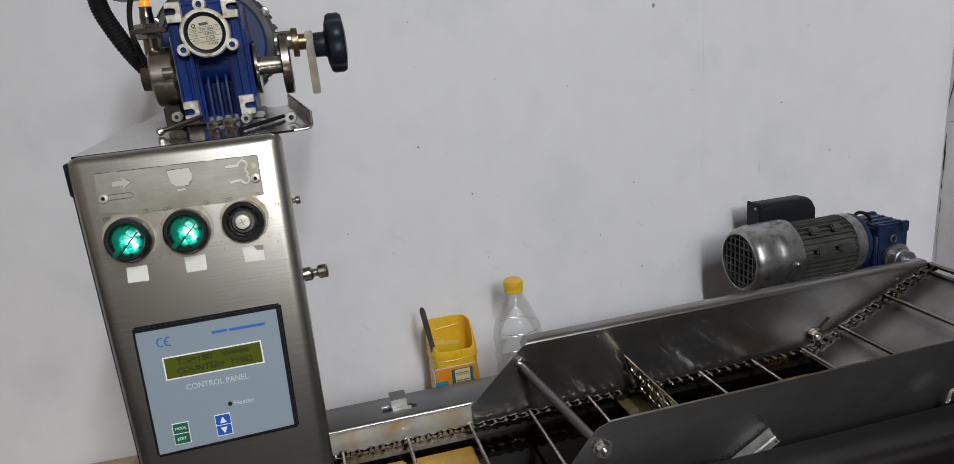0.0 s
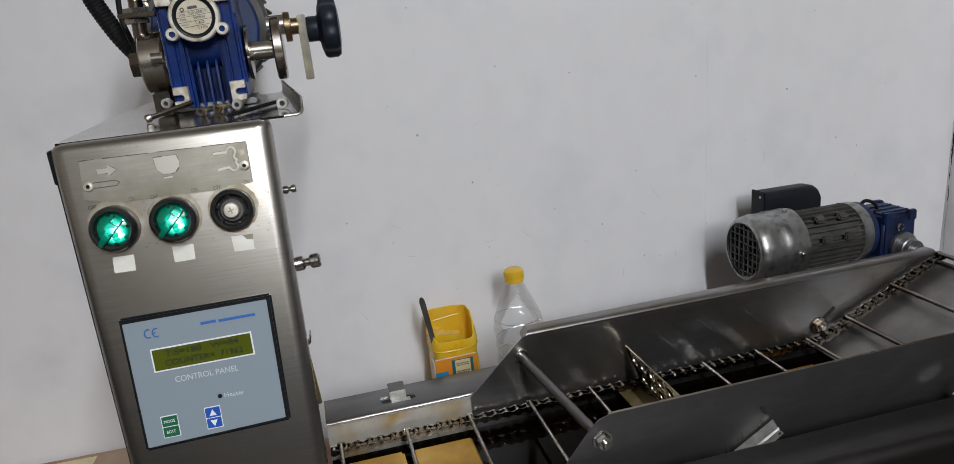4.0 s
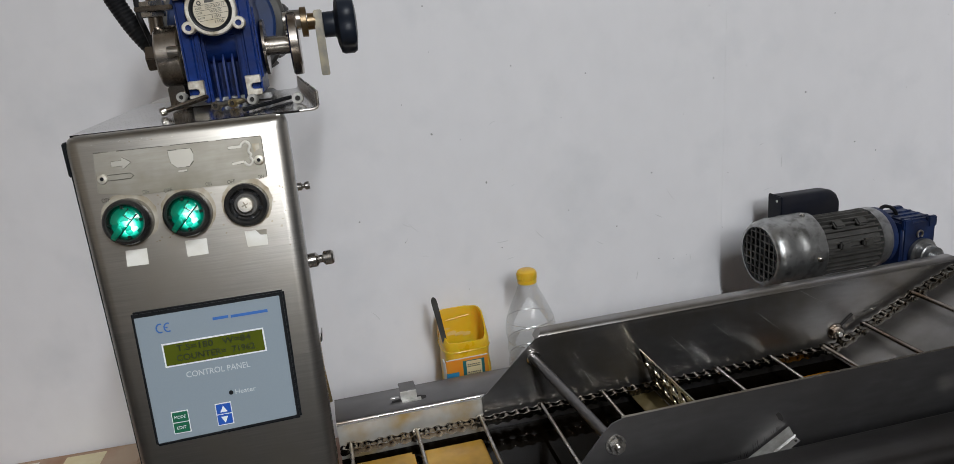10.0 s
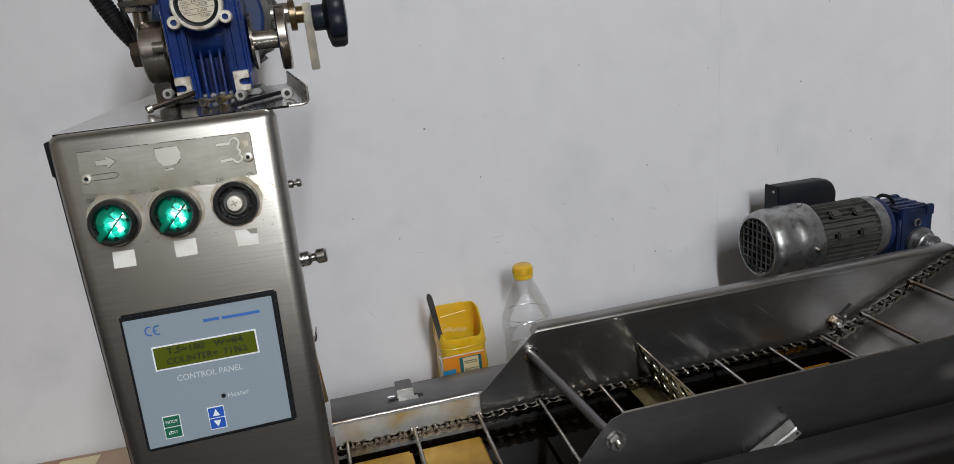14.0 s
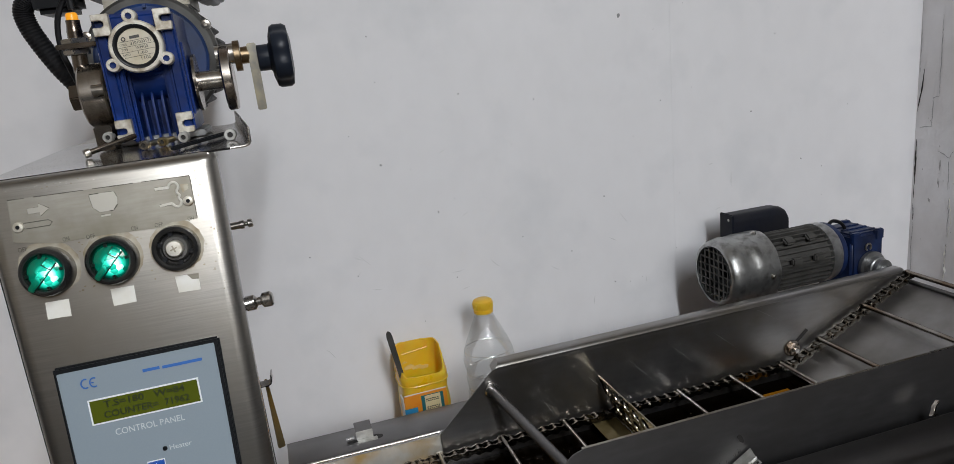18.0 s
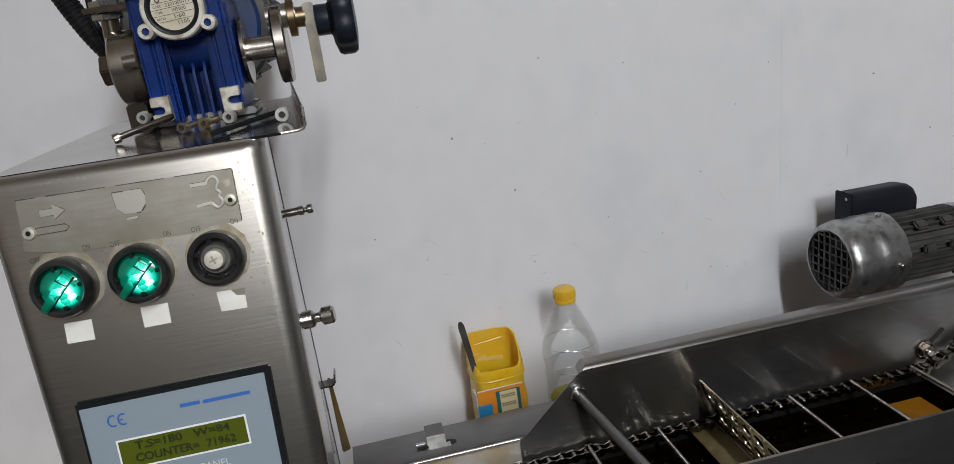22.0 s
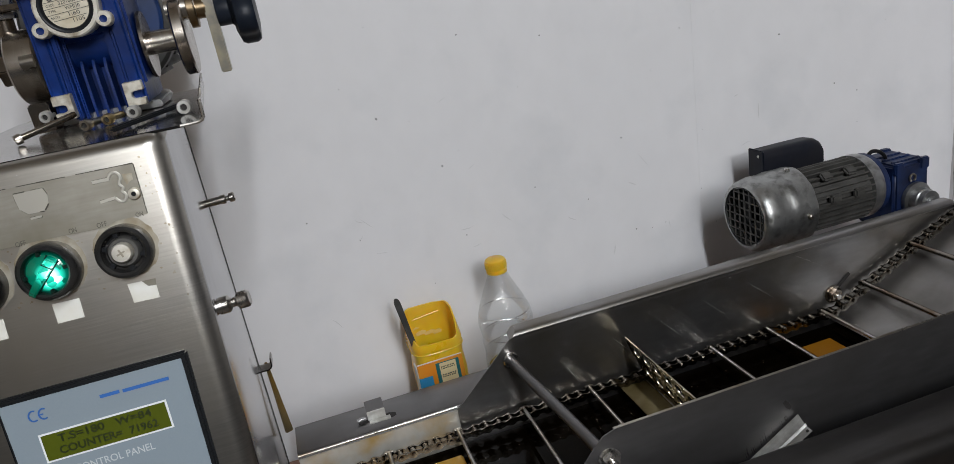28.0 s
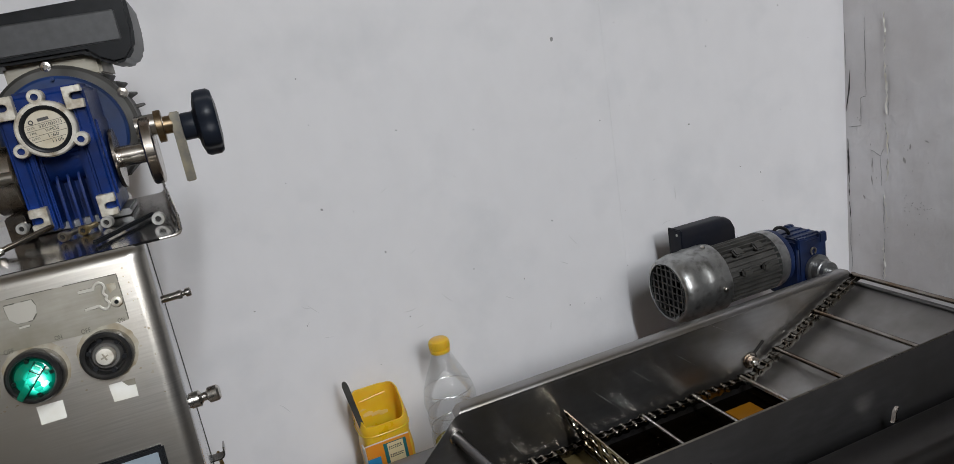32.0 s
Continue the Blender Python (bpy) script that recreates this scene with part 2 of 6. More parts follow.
OVERLAY = surface("panel_overlay", (0.235, 0.285, 0.325), (0.245, 0.295, 0.335), (0.35, 0.45), scale=900, bump=0.03, bdist=0.0003)
WHITE = surface("white_paper", (0.78, 0.77, 0.72), (0.84, 0.83, 0.79), (0.6, 0.8), scale=60, bump=0.03, stain=(0.68, 0.65, 0.56), sscale=60)
INK = plain("white_print", (0.78, 0.80, 0.80), 0.5)
PALEINK = plain("pale_print", (0.55, 0.585, 0.60), 0.5)
BLUEINK = plain("blue_print", (0.03, 0.13, 0.42), 0.5)
LCD = surface("lcd_glass", (0.075, 0.092, 0.009), (0.088, 0.105, 0.011), (0.12, 0.2), scale=20, bump=0.0)
LCDINK = plain("lcd_segments", (0.018, 0.026, 0.004), 0.4)
GREENKEY = surface("green_key", (0.004, 0.10, 0.05), (0.006, 0.13, 0.065), (0.35, 0.45), scale=60, bump=0.02)
BLUEKEY = surface("blue_key", (0.010, 0.075, 0.38), (0.014, 0.095, 0.45), (0.35, 0.45), scale=60, bump=0.02)
ETCH = surface("etched_plate", (0.38, 0.36, 0.315), (0.46, 0.44, 0.395), (0.42, 0.6), 0.9, scale=60, stretch=(1, 1, 8), bump=0.06, stain=(0.26, 0.24, 0.19), sscale=22, bdist=0.0004)
WORN = plain("worn_dark_print", (0.085, 0.078, 0.058), 0.6)
BARE = plain("bare_etching", (0.60, 0.58, 0.52), 0.42, 0.85)
YELLOW = surface("yellow_plastic", (0.80, 0.44, 0.008), (0.87, 0.52, 0.014), (0.22, 0.36), scale=40, bump=0.05, stain=(0.78, 0.5, 0.06), sscale=20)
YELLOW.node_tree.nodes["Principled BSDF"].inputs["Subsurface Weight"].default_value = 0.5
YELLOW.node_tree.nodes["Principled BSDF"].inputs["Subsurface Radius"].default_value = (0.02, 0.010, 0.002)
YELLOW.node_tree.nodes["Principled BSDF"].inputs["Subsurface Scale"].default_value = 0.5
ORANGE = surface("orange_label", (0.76, 0.22, 0.012), (0.82, 0.28, 0.02), (0.4, 0.5), scale=40, bump=0.0, stain=(0.7, 0.3, 0.03), sscale=25)
CREAMLABEL = plain("cream_label", (0.72, 0.60, 0.34), 0.55)
TEAL = plain("teal_label", (0.015, 0.13, 0.14), 0.5)
SKYLABEL = plain("blue_label_patch", (0.03, 0.26, 0.50), 0.5)
BATTER = surface("dried_residue", (0.72, 0.62, 0.36), (0.80, 0.72, 0.50), (0.6, 0.8), scale=40, bump=0.3)
CRUST = surface("yellow_dried_crust", (0.72, 0.47, 0.10), (0.78, 0.56, 0.20), (0.5, 0.7), scale=90, bump=0.3, bdist=0.0006)
AMBER = plain("amber_cap", (0.60, 0.26, 0.01), 0.3, emit=0.5, ec=(1.0, 0.36, 0.02))
CRACK = plain("dark_crack", (0.016, 0.014, 0.013), 0.7)
SCUFF = plain("grey_scuff", (0.675, 0.675, 0.68), 0.8)
SMUDGE = plain("grey_smudge", (0.40, 0.39, 0.385), 0.9)
GREYSPECK = plain("grey_speck", (0.30, 0.30, 0.30), 0.9)
PET = None
m, n, l, p = nodes_of("clear_pet")
n.remove(p)
clear = n.new("ShaderNodeBsdfTransparent")
clear.inputs[0].default_value = (0.965, 0.97, 0.965, 1)
gloss = n.new("ShaderNodeBsdfGlossy")
gloss.inputs["Roughness"].default_value = 0.06
edge = n.new("ShaderNodeLayerWeight")
edge.inputs[0].default_value = 0.3
wob = n.new("ShaderNodeTexNoise")
wob.inputs["Scale"].default_value = 60
bp = n.new("ShaderNodeBump")
bp.inputs["Strength"].default_value, bp.inputs["Distance"].default_value = 0.12, 0.002
l.new(wob.outputs[0], bp.inputs["Height"])
l.new(bp.outputs[0], gloss.inputs["Normal"])
soft = n.new("ShaderNodeMapRange")
for i, v in enumerate((0.0, 1.0, 0.018, 0.33)):
    soft.inputs[i + 1].default_value = v
l.new(edge.outputs["Fresnel"], soft.inputs[0])
mixer = n.new("ShaderNodeMixShader")
l.new(soft.outputs[0], mixer.inputs[0])
l.new(clear.outputs[0], mixer.inputs[1])
l.new(gloss.outputs[0], mixer.inputs[2])
l.new(mixer.outputs[0], n["Material Output"].inputs[0])
PET = m
m, n, l, p = nodes_of("green_lens")
p.inputs["Base Color"].default_value = (0.0, 0.10, 0.055, 1)
p.inputs["Roughness"].default_value = 0.12
p.inputs["Coat Weight"].default_value = 0.5
co = n.new("ShaderNodeTexCoord")
cells = n.new("ShaderNodeTexVoronoi")
cells.inputs["Scale"].default_value = 260
l.new(co.outputs["Object"], cells.inputs["Vector"])
dist = n.new("ShaderNodeVectorMath")
dist.operation = "LENGTH"
shift = n.new("ShaderNodeVectorMath")
shift.operation = "SUBTRACT"
shift.inputs[1].default_value = (0.0016, -0.0016, 0.0)
l.new(co.outputs["Object"], shift.inputs[0])
l.new(shift.outputs[0], dist.inputs[0])
fall = n.new("ShaderNodeMapRange")
for i, v in enumerate((0.0, 0.0105, 1.0, 0.0)):
    fall.inputs[i + 1].default_value = v
l.new(dist.outputs["Value"], fall.inputs[0])
power = n.new("ShaderNodeMath")
power.operation, power.inputs[1].default_value = "POWER", 1.1
l.new(fall.outputs[0], power.inputs[0])
spark = n.new("ShaderNodeMath")
spark.operation = "MULTIPLY"
l.new(power.outputs[0], spark.inputs[0])
grain = n.new("ShaderNodeMapRange")
for i, v in enumerate((0.0, 1.0, 0.55, 1.5)):
    grain.inputs[i + 1].default_value = v
l.new(cells.outputs["Color"], grain.inputs[0])
l.new(grain.outputs[0], spark.inputs[1])
tone = n.new("ShaderNodeValToRGB")
tone.color_ramp.elements[0].color, tone.color_ramp.elements[1].color = (0.0, 0.008, 0.005, 1), (0.80, 1.0, 0.94, 1)
mid = tone.color_ramp.elements.new(0.34)
mid.color = (0.0, 0.045, 0.030, 1)
high = tone.color_ramp.elements.new(0.60)
high.color = (0.01, 0.40, 0.29, 1)
l.new(spark.outputs[0], tone.inputs[0])
l.new(tone.outputs[0], p.inputs["Emission Color"])
p.inputs["Emission Strength"].default_value = 2.6
LENS = m
BEZEL = surface("glossy_black_bezel", (0.010, 0.010, 0.011), (0.016, 0.016, 0.017), (0.18, 0.30), scale=90, bump=0.08, stain=(0.03, 0.029, 0.027), sscale=60, bdist=0.0004, spec=0.4)
LENSDARK = plain("dark_green_groove", (0.0, 0.012, 0.008), 0.3)

m, n, l, p = nodes_of("oil_rest")
n.remove(p)
tint = n.new("ShaderNodeBsdfTransparent")
tint.inputs[0].default_value = (0.86, 0.80, 0.42, 1)
l.new(tint.outputs[0], n["Material Output"].inputs[0])
OILREST = m
m, n, l, p = nodes_of("bottle_line")
n.remove(p)
see = n.new("ShaderNodeBsdfTransparent")
grey = n.new("ShaderNodeBsdfGlossy")
grey.inputs[0].default_value, grey.inputs["Roughness"].default_value = (0.8, 0.8, 0.78, 1), 0.2
half_mix = n.new("ShaderNodeMixShader")
half_mix.inputs[0].default_value = 0.40
l.new(see.outputs[0], half_mix.inputs[1])
l.new(grey.outputs[0], half_mix.inputs[2])
l.new(half_mix.outputs[0], n["Material Output"].inputs[0])
BOTTLELINE = m


# ---- mesh helpers ----
def sharpen(bm, angle=38):
    for f in bm.faces:
        f.smooth = True
    for e in bm.edges:
        if len(e.link_faces) == 2 and e.calc_face_angle(0) > radians(angle):
            e.smooth = False


def part(name, bm, material, parent=None, label="", matrix=None, angle=38):
    sharpen(bm, angle)
    me = bpy.data.meshes.new(name)
    bm.to_mesh(me)
    bm.free()
    me.materials.append(material)
    ob = new(name, me)
    if parent is not None:
        ob.parent = parent
    if matrix is not None:
        ob.matrix_basis = matrix
    if label:
        ob["label"] = label
    return ob


def thing(name, m, label, category, group="", kind=""):
    ob = new(name)
    ob.empty_display_size = 0.03
    ob.matrix_basis = m
    return tagged(ob, label, category, group, kind)


def box(x0, x1, y0, y1, z0, z1, bevel=0.0, bm=None, seg=2, m=None):
    own = bmesh.new()
    r = bmesh.ops.create_cube(own, size=1.0)
    for v in own.verts:
        v.co = ((x0 + x1) / 2 + v.co.x * (x1 - x0), (y0 + y1) / 2 + v.co.y * (y1 - y0), (z0 + z1) / 2 + v.co.z * (z1 - z0))
    if bevel:
        bmesh.ops.bevel(own, geom=own.edges[:], offset=bevel, segments=seg, affect="EDGES", clamp_overlap=True)
    return merge(bm, own, m)


def merge(bm, own, m=None):
    if m is not None:
        own.transform(m)
    if bm is None:
        return own
    me = bpy.data.meshes.new("t")
    own.to_mesh(me)
    own.free()
    bm.from_mesh(me)
    bpy.data.meshes.remove(me)
    return bm


def lathe(profile, seg=32, bm=None, m=None, closed=True):
    """Turn (radius, height) pairs about z."""
    own = bmesh.new()
    rings = []
    for r, z in profile:
        if r < 1e-6:
            rings.append([own.verts.new((0, 0, z))])
        else:
            rings.append([own.verts.new((r * math.cos(2 * math.pi * i / seg), r * math.sin(2 * math.pi * i / seg), z)) for i in range(seg)])
    for a, b in zip(rings, rings[1:]):
        for i in range(seg):
            j = (i + 1) % seg
            q = [a[i % len(a)], a[j % len(a)], b[j % len(b)], b[i % len(b)]]
            q = list(dict.fromkeys(q))
            if len(q) > 2:
                own.faces.new(q)
    bmesh.ops.recalc_face_normals(own, faces=own.faces[:])
    return merge(bm, own, m)


def along(p0, p1):
    """The pose that lays z from p0 to p1."""
    d = Vector(p1) - Vector(p0)
    return Matrix.Translation(p0) @ d.to_track_quat("Z", "Y").to_matrix().to_4x4()


def rod(p0, p1, r, seg=16, bm=None, bevel=0.0):
    h = (Vector(p1) - Vector(p0)).length
    b = min(bevel, r * 0.6)
    prof = [(0, 0), (r - b, 0), (r, b), (r, h - b), (r - b, h), (0, h)] if b else [(0, 0), (r, 0), (r, h), (0, h)]
    return lathe(prof, seg, bm, along(p0, p1))


def prism(points, depth, bm=None, m=None, bevel=0.0, seg=2):
    """A polygon in x, y given depth along z."""
    own = bmesh.new()
    f = own.faces.new([own.verts.new((x, y, 0)) for x, y in points])
    ext = bmesh.ops.extrude_face_region(own, geom=[f])
    for v in ext["geom"]:
        if isinstance(v, bmesh.types.BMVert):
            v.co.z += depth
    bmesh.ops.recalc_face_normals(own, faces=own.faces[:])
    if bevel:
        bmesh.ops.bevel(own, geom=own.edges[:], offset=bevel, segments=seg, affect="EDGES", clamp_overlap=True)
    return merge(bm, own, m)


def hexagon(r):
    return [(r * math.cos(radians(60 * i + 30)), r * math.sin(radians(60 * i + 30))) for i in range(6)]


def tube(points, r, seg=10, bm=None, ribs=0.0):
    """A round tube along points; ribs: how much every second ring swells."""
    own = bmesh.new()
    pts = [Vector(p) for p in points]
    rings, up = [], Vector((0, 0, 1))
    for i, p in enumerate(pts):
        d = (pts[min(i + 1, len(pts) - 1)] - pts[max(i - 1, 0)]).normalized()
        if abs(d.dot(up)) > 0.97:
            up = Vector((0, 1, 0))
        a = d.cross(up).normalized()
        b = a.cross(d).normalized()
        up = b
        rr = r * (1 + (ribs if i % 2 else 0))
        rings.append([own.verts.new(p + a * rr * math.cos(2 * math.pi * k / seg) + b * rr * math.sin(2 * math.pi * k / seg)) for k in range(seg)])
    for a, b in zip(rings, rings[1:]):
        for k in range(seg):
            own.faces.new((a[k], a[(k + 1) % seg], b[(k + 1) % seg], b[k]))
    own.faces.new(rings[0][::-1])
    own.faces.new(rings[-1])
    bmesh.ops.recalc_face_normals(own, faces=own.faces[:])
    return merge(bm, own)


def curve_points(keys, n):
    """A smooth line through keys (Catmull-Rom)."""
    ks = [Vector(k) for k in keys]
    ks = [ks[0] * 2 - ks[1]] + ks + [ks[-1] * 2 - ks[-2]]
    out = []
    for i in range(1, len(ks) - 2):
        for j in range(n):
            t = j / n
            a, b, c, d = ks[i - 1:i + 3]
            out.append(0.5 * (2 * b + (c - a) * t + (2 * a - 5 * b + 4 * c - d) * t * t + (3 * b - a - 3 * c + d) * t ** 3))
    out.append(ks[-2])
    return out


def strip(points, width, thick, m=None, bm=None):
    """Sheet metal: an open line in x, z bent along points, width along y, with thickness."""
    own = bmesh.new()
    n = len(points)
    nor = []
    for i in range(n):
        a, b = points[max(i - 1, 0)], points[min(i + 1, n - 1)]
        d = Vector((b[0] - a[0], b[1] - a[1])).normalized()
        nor.append((-d.y, d.x))
    rows = []
    for (x, z), (nx, nz) in zip(points, nor):
        rows.append([own.verts.new(c) for c in ((x, 0, z), (x, width, z), (x + nx * thick, width, z + nz * thick), (x + nx * thick, 0, z + nz * thick))])
    for a, b in zip(rows, rows[1:]):
        for k in range(4):
            own.faces.new((a[k], a[(k + 1) % 4], b[(k + 1) % 4], b[k]))
    own.faces.new(rows[0][::-1])
    own.faces.new(rows[-1])
    bmesh.ops.recalc_face_normals(own, faces=own.faces[:])
    return merge(bm, own, m)


def lettering(name, words, size, m, material, parent, width=None, bold=0.0):
    cu = bpy.data.curves.new(name, "FONT")
    cu.body, cu.size, cu.extrude, cu.offset, cu.align_x, cu.align_y = words, size, 0.00006, bold, "CENTER", "CENTER"
    cu.resolution_u = 3
    tmp = new(name + "_t", cu)
    bpy.context.view_layer.update()
    me = bpy.data.meshes.new_from_object(tmp.evaluated_get(bpy.context.evaluated_depsgraph_get()))
    bpy.data.objects.remove(tmp)
    bpy.data.curves.remove(cu)
    xs = [v.co.x for v in me.vertices]
    if width:
        k = width / (max(xs) - min(xs))
        mid = (max(xs) + min(xs)) / 2
        for v in me.vertices:
            v.co.x = (v.co.x - mid) * k
    me.materials.clear()
    me.materials.append(material)
    ob = new(name, me)
    ob.parent = parent
    ob.matrix_basis = m
    return ob


# ---- the room ----
def setting(name, bm, mat, label):
    return tagged(part(name, bm, mat), label, name.split("_")[0], kind="structure")


setting("wall_back", box(-2.3, 1.05, 1.0, 1.12, 0.0, 3.3), WALL, "white painted wall with faint grey stains and specks")
right_wall = bmesh.new()
vs = [right_wall.verts.new(c) for c in ((0.848, 1.0, 0), (0.848, 0.70, 0), (0.985, 0.70, 3.3), (0.985, 1.0, 3.3), (1.05, 1.0, 0), (1.05, 0.70, 0), (1.05, 0.70, 3.3), (1.05, 1.0, 3.3))]
for q in ((0, 1, 2, 3), (4, 7, 6, 5), (0, 3, 7, 4), (1, 5, 6, 2), (0, 4, 5, 1), (3, 2, 6, 7)):
    right_wall.faces.new([vs[i] for i in q])
bmesh.ops.recalc_face_normals(right_wall, faces=right_wall.faces[:])
wall_right = setting("wall_right", right_wall, PLASTER, "rough whitewashed side wall, cracked at the corner")
# from here on the room is unseen; its tones shape bounce and reflections
setting("wall_return", box(1.05, 2.4, 0.70, 0.82, 0, 3.3), WALL, "unseen white return wall, added to widen the room and cut bounce")
setting("wall_far", box(2.4, 2.52, -3.32, 0.82, 0, 3.3), DARKWALL, "unseen far side wall, kept dark to cut bounce")
setting("wall_left", box(-2.42, -2.3, -3.2, 1.0, 1.45, 3.3), CREAMWALL, "unseen wall, cream to warm the bounced light")
setting("wall_left_dado", box(-2.42, -2.29, -3.2, 1.0, 0, 1.45), DARKWALL, "unseen lower part of the wall, kept dark for the steel's reflections")
setting("wall_front", box(-2.3, 2.4, -3.32, -3.2, 1.45, 3.3), CREAMWALL, "unseen wall, cream to warm the bounced light")
setting("wall_front_dado", box(-2.3, 2.4, -3.32, -3.19, 0, 1.45), DARKWALL, "unseen lower part of the wall, kept dark for the steel's reflections")
# frame added round the fill light, never in view
added_frame = bmesh.new()
for x0, x1, z0, z1 in ((-0.33, 1.43, 3.05, 3.13), (-0.33, 1.43, 2.03, 2.11), (-0.33, -0.27, 2.11, 3.05), (1.37, 1.43, 2.11, 3.05)):
    box(x0, x1, -3.23, -3.14, z0, z1, 0.004, added_frame)
setting("window_1", added_frame, WALL, "unseen white frame added round the fill light")
setting("ceiling", box(-2.42, 2.52, -3.32, 1.12, 3.3, 3.4), CEIL, "unseen ceiling, cream to warm the bounced light")
setting("floor", box(-2.42, 2.52, -3.32, 1.12, -0.1, 0.0), FLOOR, "unseen dull buff floor, kept dark for reflections")

# a table carries the machine, the bottle and the jug
TABLE_Z = 0.90
work_table = thing("work_table", pose(0, 0, 0), "low worktable with a brown stained top under the machine", "table")
part("tabletop", box(-0.95, 0.84, 0.41, 0.99, TABLE_Z - 0.04, TABLE_Z, 0.004), TABLE, work_table)
for x in (-0.9, 0.78):
    for y in (0.45, 0.93):
        part("leg", box(x - 0.025, x + 0.025, y - 0.025, y + 0.025, 0, TABLE_Z - 0.04, 0.003), SHEET, work_table)

# ---- control cabinet: its front leans back ----
CAB = pose(-0.11, 0.500, 1.372, -9.4, 0, 0)
INV = CAB.inverted()
cabinet = thing("control_cabinet", CAB, "brushed stainless steel control cabinet with scratched sloping front", "control cabinet")


def side_profile(pts, x0, x1, x0b=None, x1b=None, bevel=0.0, seg=3):
    """A prism along x over a y, z outline; the x ends may drift with depth."""
    bm = bmesh.new()
    ymin, ymax = min(p[0] for p in pts), max(p[0] for p in pts)
    lo, hi = [], []
    for y, z in pts:
        k = (y - ymin) / (ymax - ymin)
        lo.append(bm.verts.new((x0 + ((x0b - x0) * k if x0b is not None else 0), y, z)))
        hi.append(bm.verts.new((x1 + ((x1b - x1) * k if x1b is not None else 0), y, z)))
    bm.faces.new(lo)
    bm.faces.new(hi[::-1])
    for i in range(len(pts)):
        j = (i + 1) % len(pts)
        bm.faces.new((lo[j], lo[i], hi[i], hi[j]))
    bmesh.ops.recalc_face_normals(bm, faces=bm.faces[:])
    if bevel:
        bmesh.ops.bevel(bm, geom=bm.edges[:], offset=bevel, segments=seg, affect="EDGES", clamp_overlap=True)
    return bm


def cabinet_shell():
    """A shell with a leaning front, narrower behind, its front corners and top edge bent round."""
    r, arc = 0.0062, 6
    rings = []
    levels = [(0.905, 0.0), (1.15, 0.0)] + [(1.398 - r + r * math.sin(radians(15 * k)), r * (1 - math.cos(radians(15 * k)))) for k in range(7)]
    for z, inset in levels:
        y0 = 0.5043 - 0.0827 * (1.398 - z) / 0.493 + inset
        x0, x1, q = -0.1785 + inset + 0.053 * max(1.39 - z, 0.0), -0.0495 - inset, max(0.0095 - inset, 0.0004)
        ring = [(x0 + q - q * math.cos(radians(90 * k / arc)), y0 + q - q * math.sin(radians(90 * k / arc)), z) for k in range(arc + 1)]
        ring += [(x1 - q + q * math.sin(radians(90 * k / arc)), y0 + q - q * math.cos(radians(90 * k / arc)), z) for k in range(arc + 1)]
        ring += [(-0.088 - inset, 0.80, z), (-0.190 + inset, 0.80, z)]
        rings.append(ring)
    bm = bmesh.new()
    vs = [[bm.verts.new(c) for c in ring] for ring in rings]
    n = len(vs[0])
    for lo, hi in zip(vs, vs[1:]):
        for k in range(n):
            bm.faces.new((lo[k], lo[(k + 1) % n], hi[(k + 1) % n], hi[k]))
    bm.faces.new(vs[-1])
    bm.faces.new(vs[0][::-1])
    bmesh.ops.recalc_face_normals(bm, faces=bm.faces[:])
    return bm


bm = cabinet_shell()
bm.transform(INV)
body_ob = part("body", bm, BRUSHED, cabinet, "scratched brushed steel body", angle=28)
body_ob.data.materials.append(MIRROR)
for f in body_ob.data.polygons:
    if f.normal.x > 0.97:
        f.material_index = 1
seam = side_profile([(0.5125, 1.390), (0.4330, 0.910), (0.4400, 0.910), (0.5195, 1.390)], -0.1798, -0.1780)
for v in seam.verts:
    v.co.x += 0.053 * max(1.39 - v.co.z, 0.0)
seam.transform(INV)
part("gasket_top", box(-0.1800, -0.1775, 0.5085, 0.516, 1.374, 1.3945, 0.0006, m=INV), BLACK, cabinet, "black top end of the gasket")
part("side_gasket", seam, BLACK, cabinet, "black gasket along the side")

# top tray with an upturned lip on one side
TRAYM = INV @ pose(-0.0292, 0.5110, 1.3970, 0, 0, 6.2)
tray = part("top_tray", strip([(-0.0120, 0.0), (-0.0035, 0.0001), (-0.0012, 0.0010), (0.0, 0.0028), (0.0003, 0.0110)], 0.215, 0.0013), TOPSHEET, cabinet, "polished steel lip folded up beside the top", TRAYM)
rim = [(-0.0120, -0.0003, 0.0008), (-0.0035, -0.0003, 0.0009), (-0.0012, -0.0003, 0.0016), (-0.0002, -0.0003, 0.0030), (0.0000, -0.0003, 0.0112), (0.0000, 0.2150, 0.0112)]
part("lip_edge", tube(rim, 0.0008, 8), CHROME, tray, "bright bare edge of the lip")
part("top_sheet", prism([(-0.1745, 0.5098), (-0.0411, 0.5098), (-0.0643, 0.7234), (-0.1845, 0.7234)], 0.0013, m=INV @ pose(0, 0, 1.3970)), TOPSHEET, cabinet, "polished steel top sheet")
bm = side_profile([(0.7992, 1.385), (0.7992, 0.93), (0.8012, 0.93), (0.8012, 1.385)], -0.0886, -0.0874)
bm.transform(INV)
part("rear_edge", bm, FIN, cabinet, "dark rear edge")


def on_face(s, w, d=0.0):
    """A pose on the cabinet's front: z points out of it, y up."""
    return Matrix.Translation((s, -d, w)) @ pose(0, 0, 0, 90)


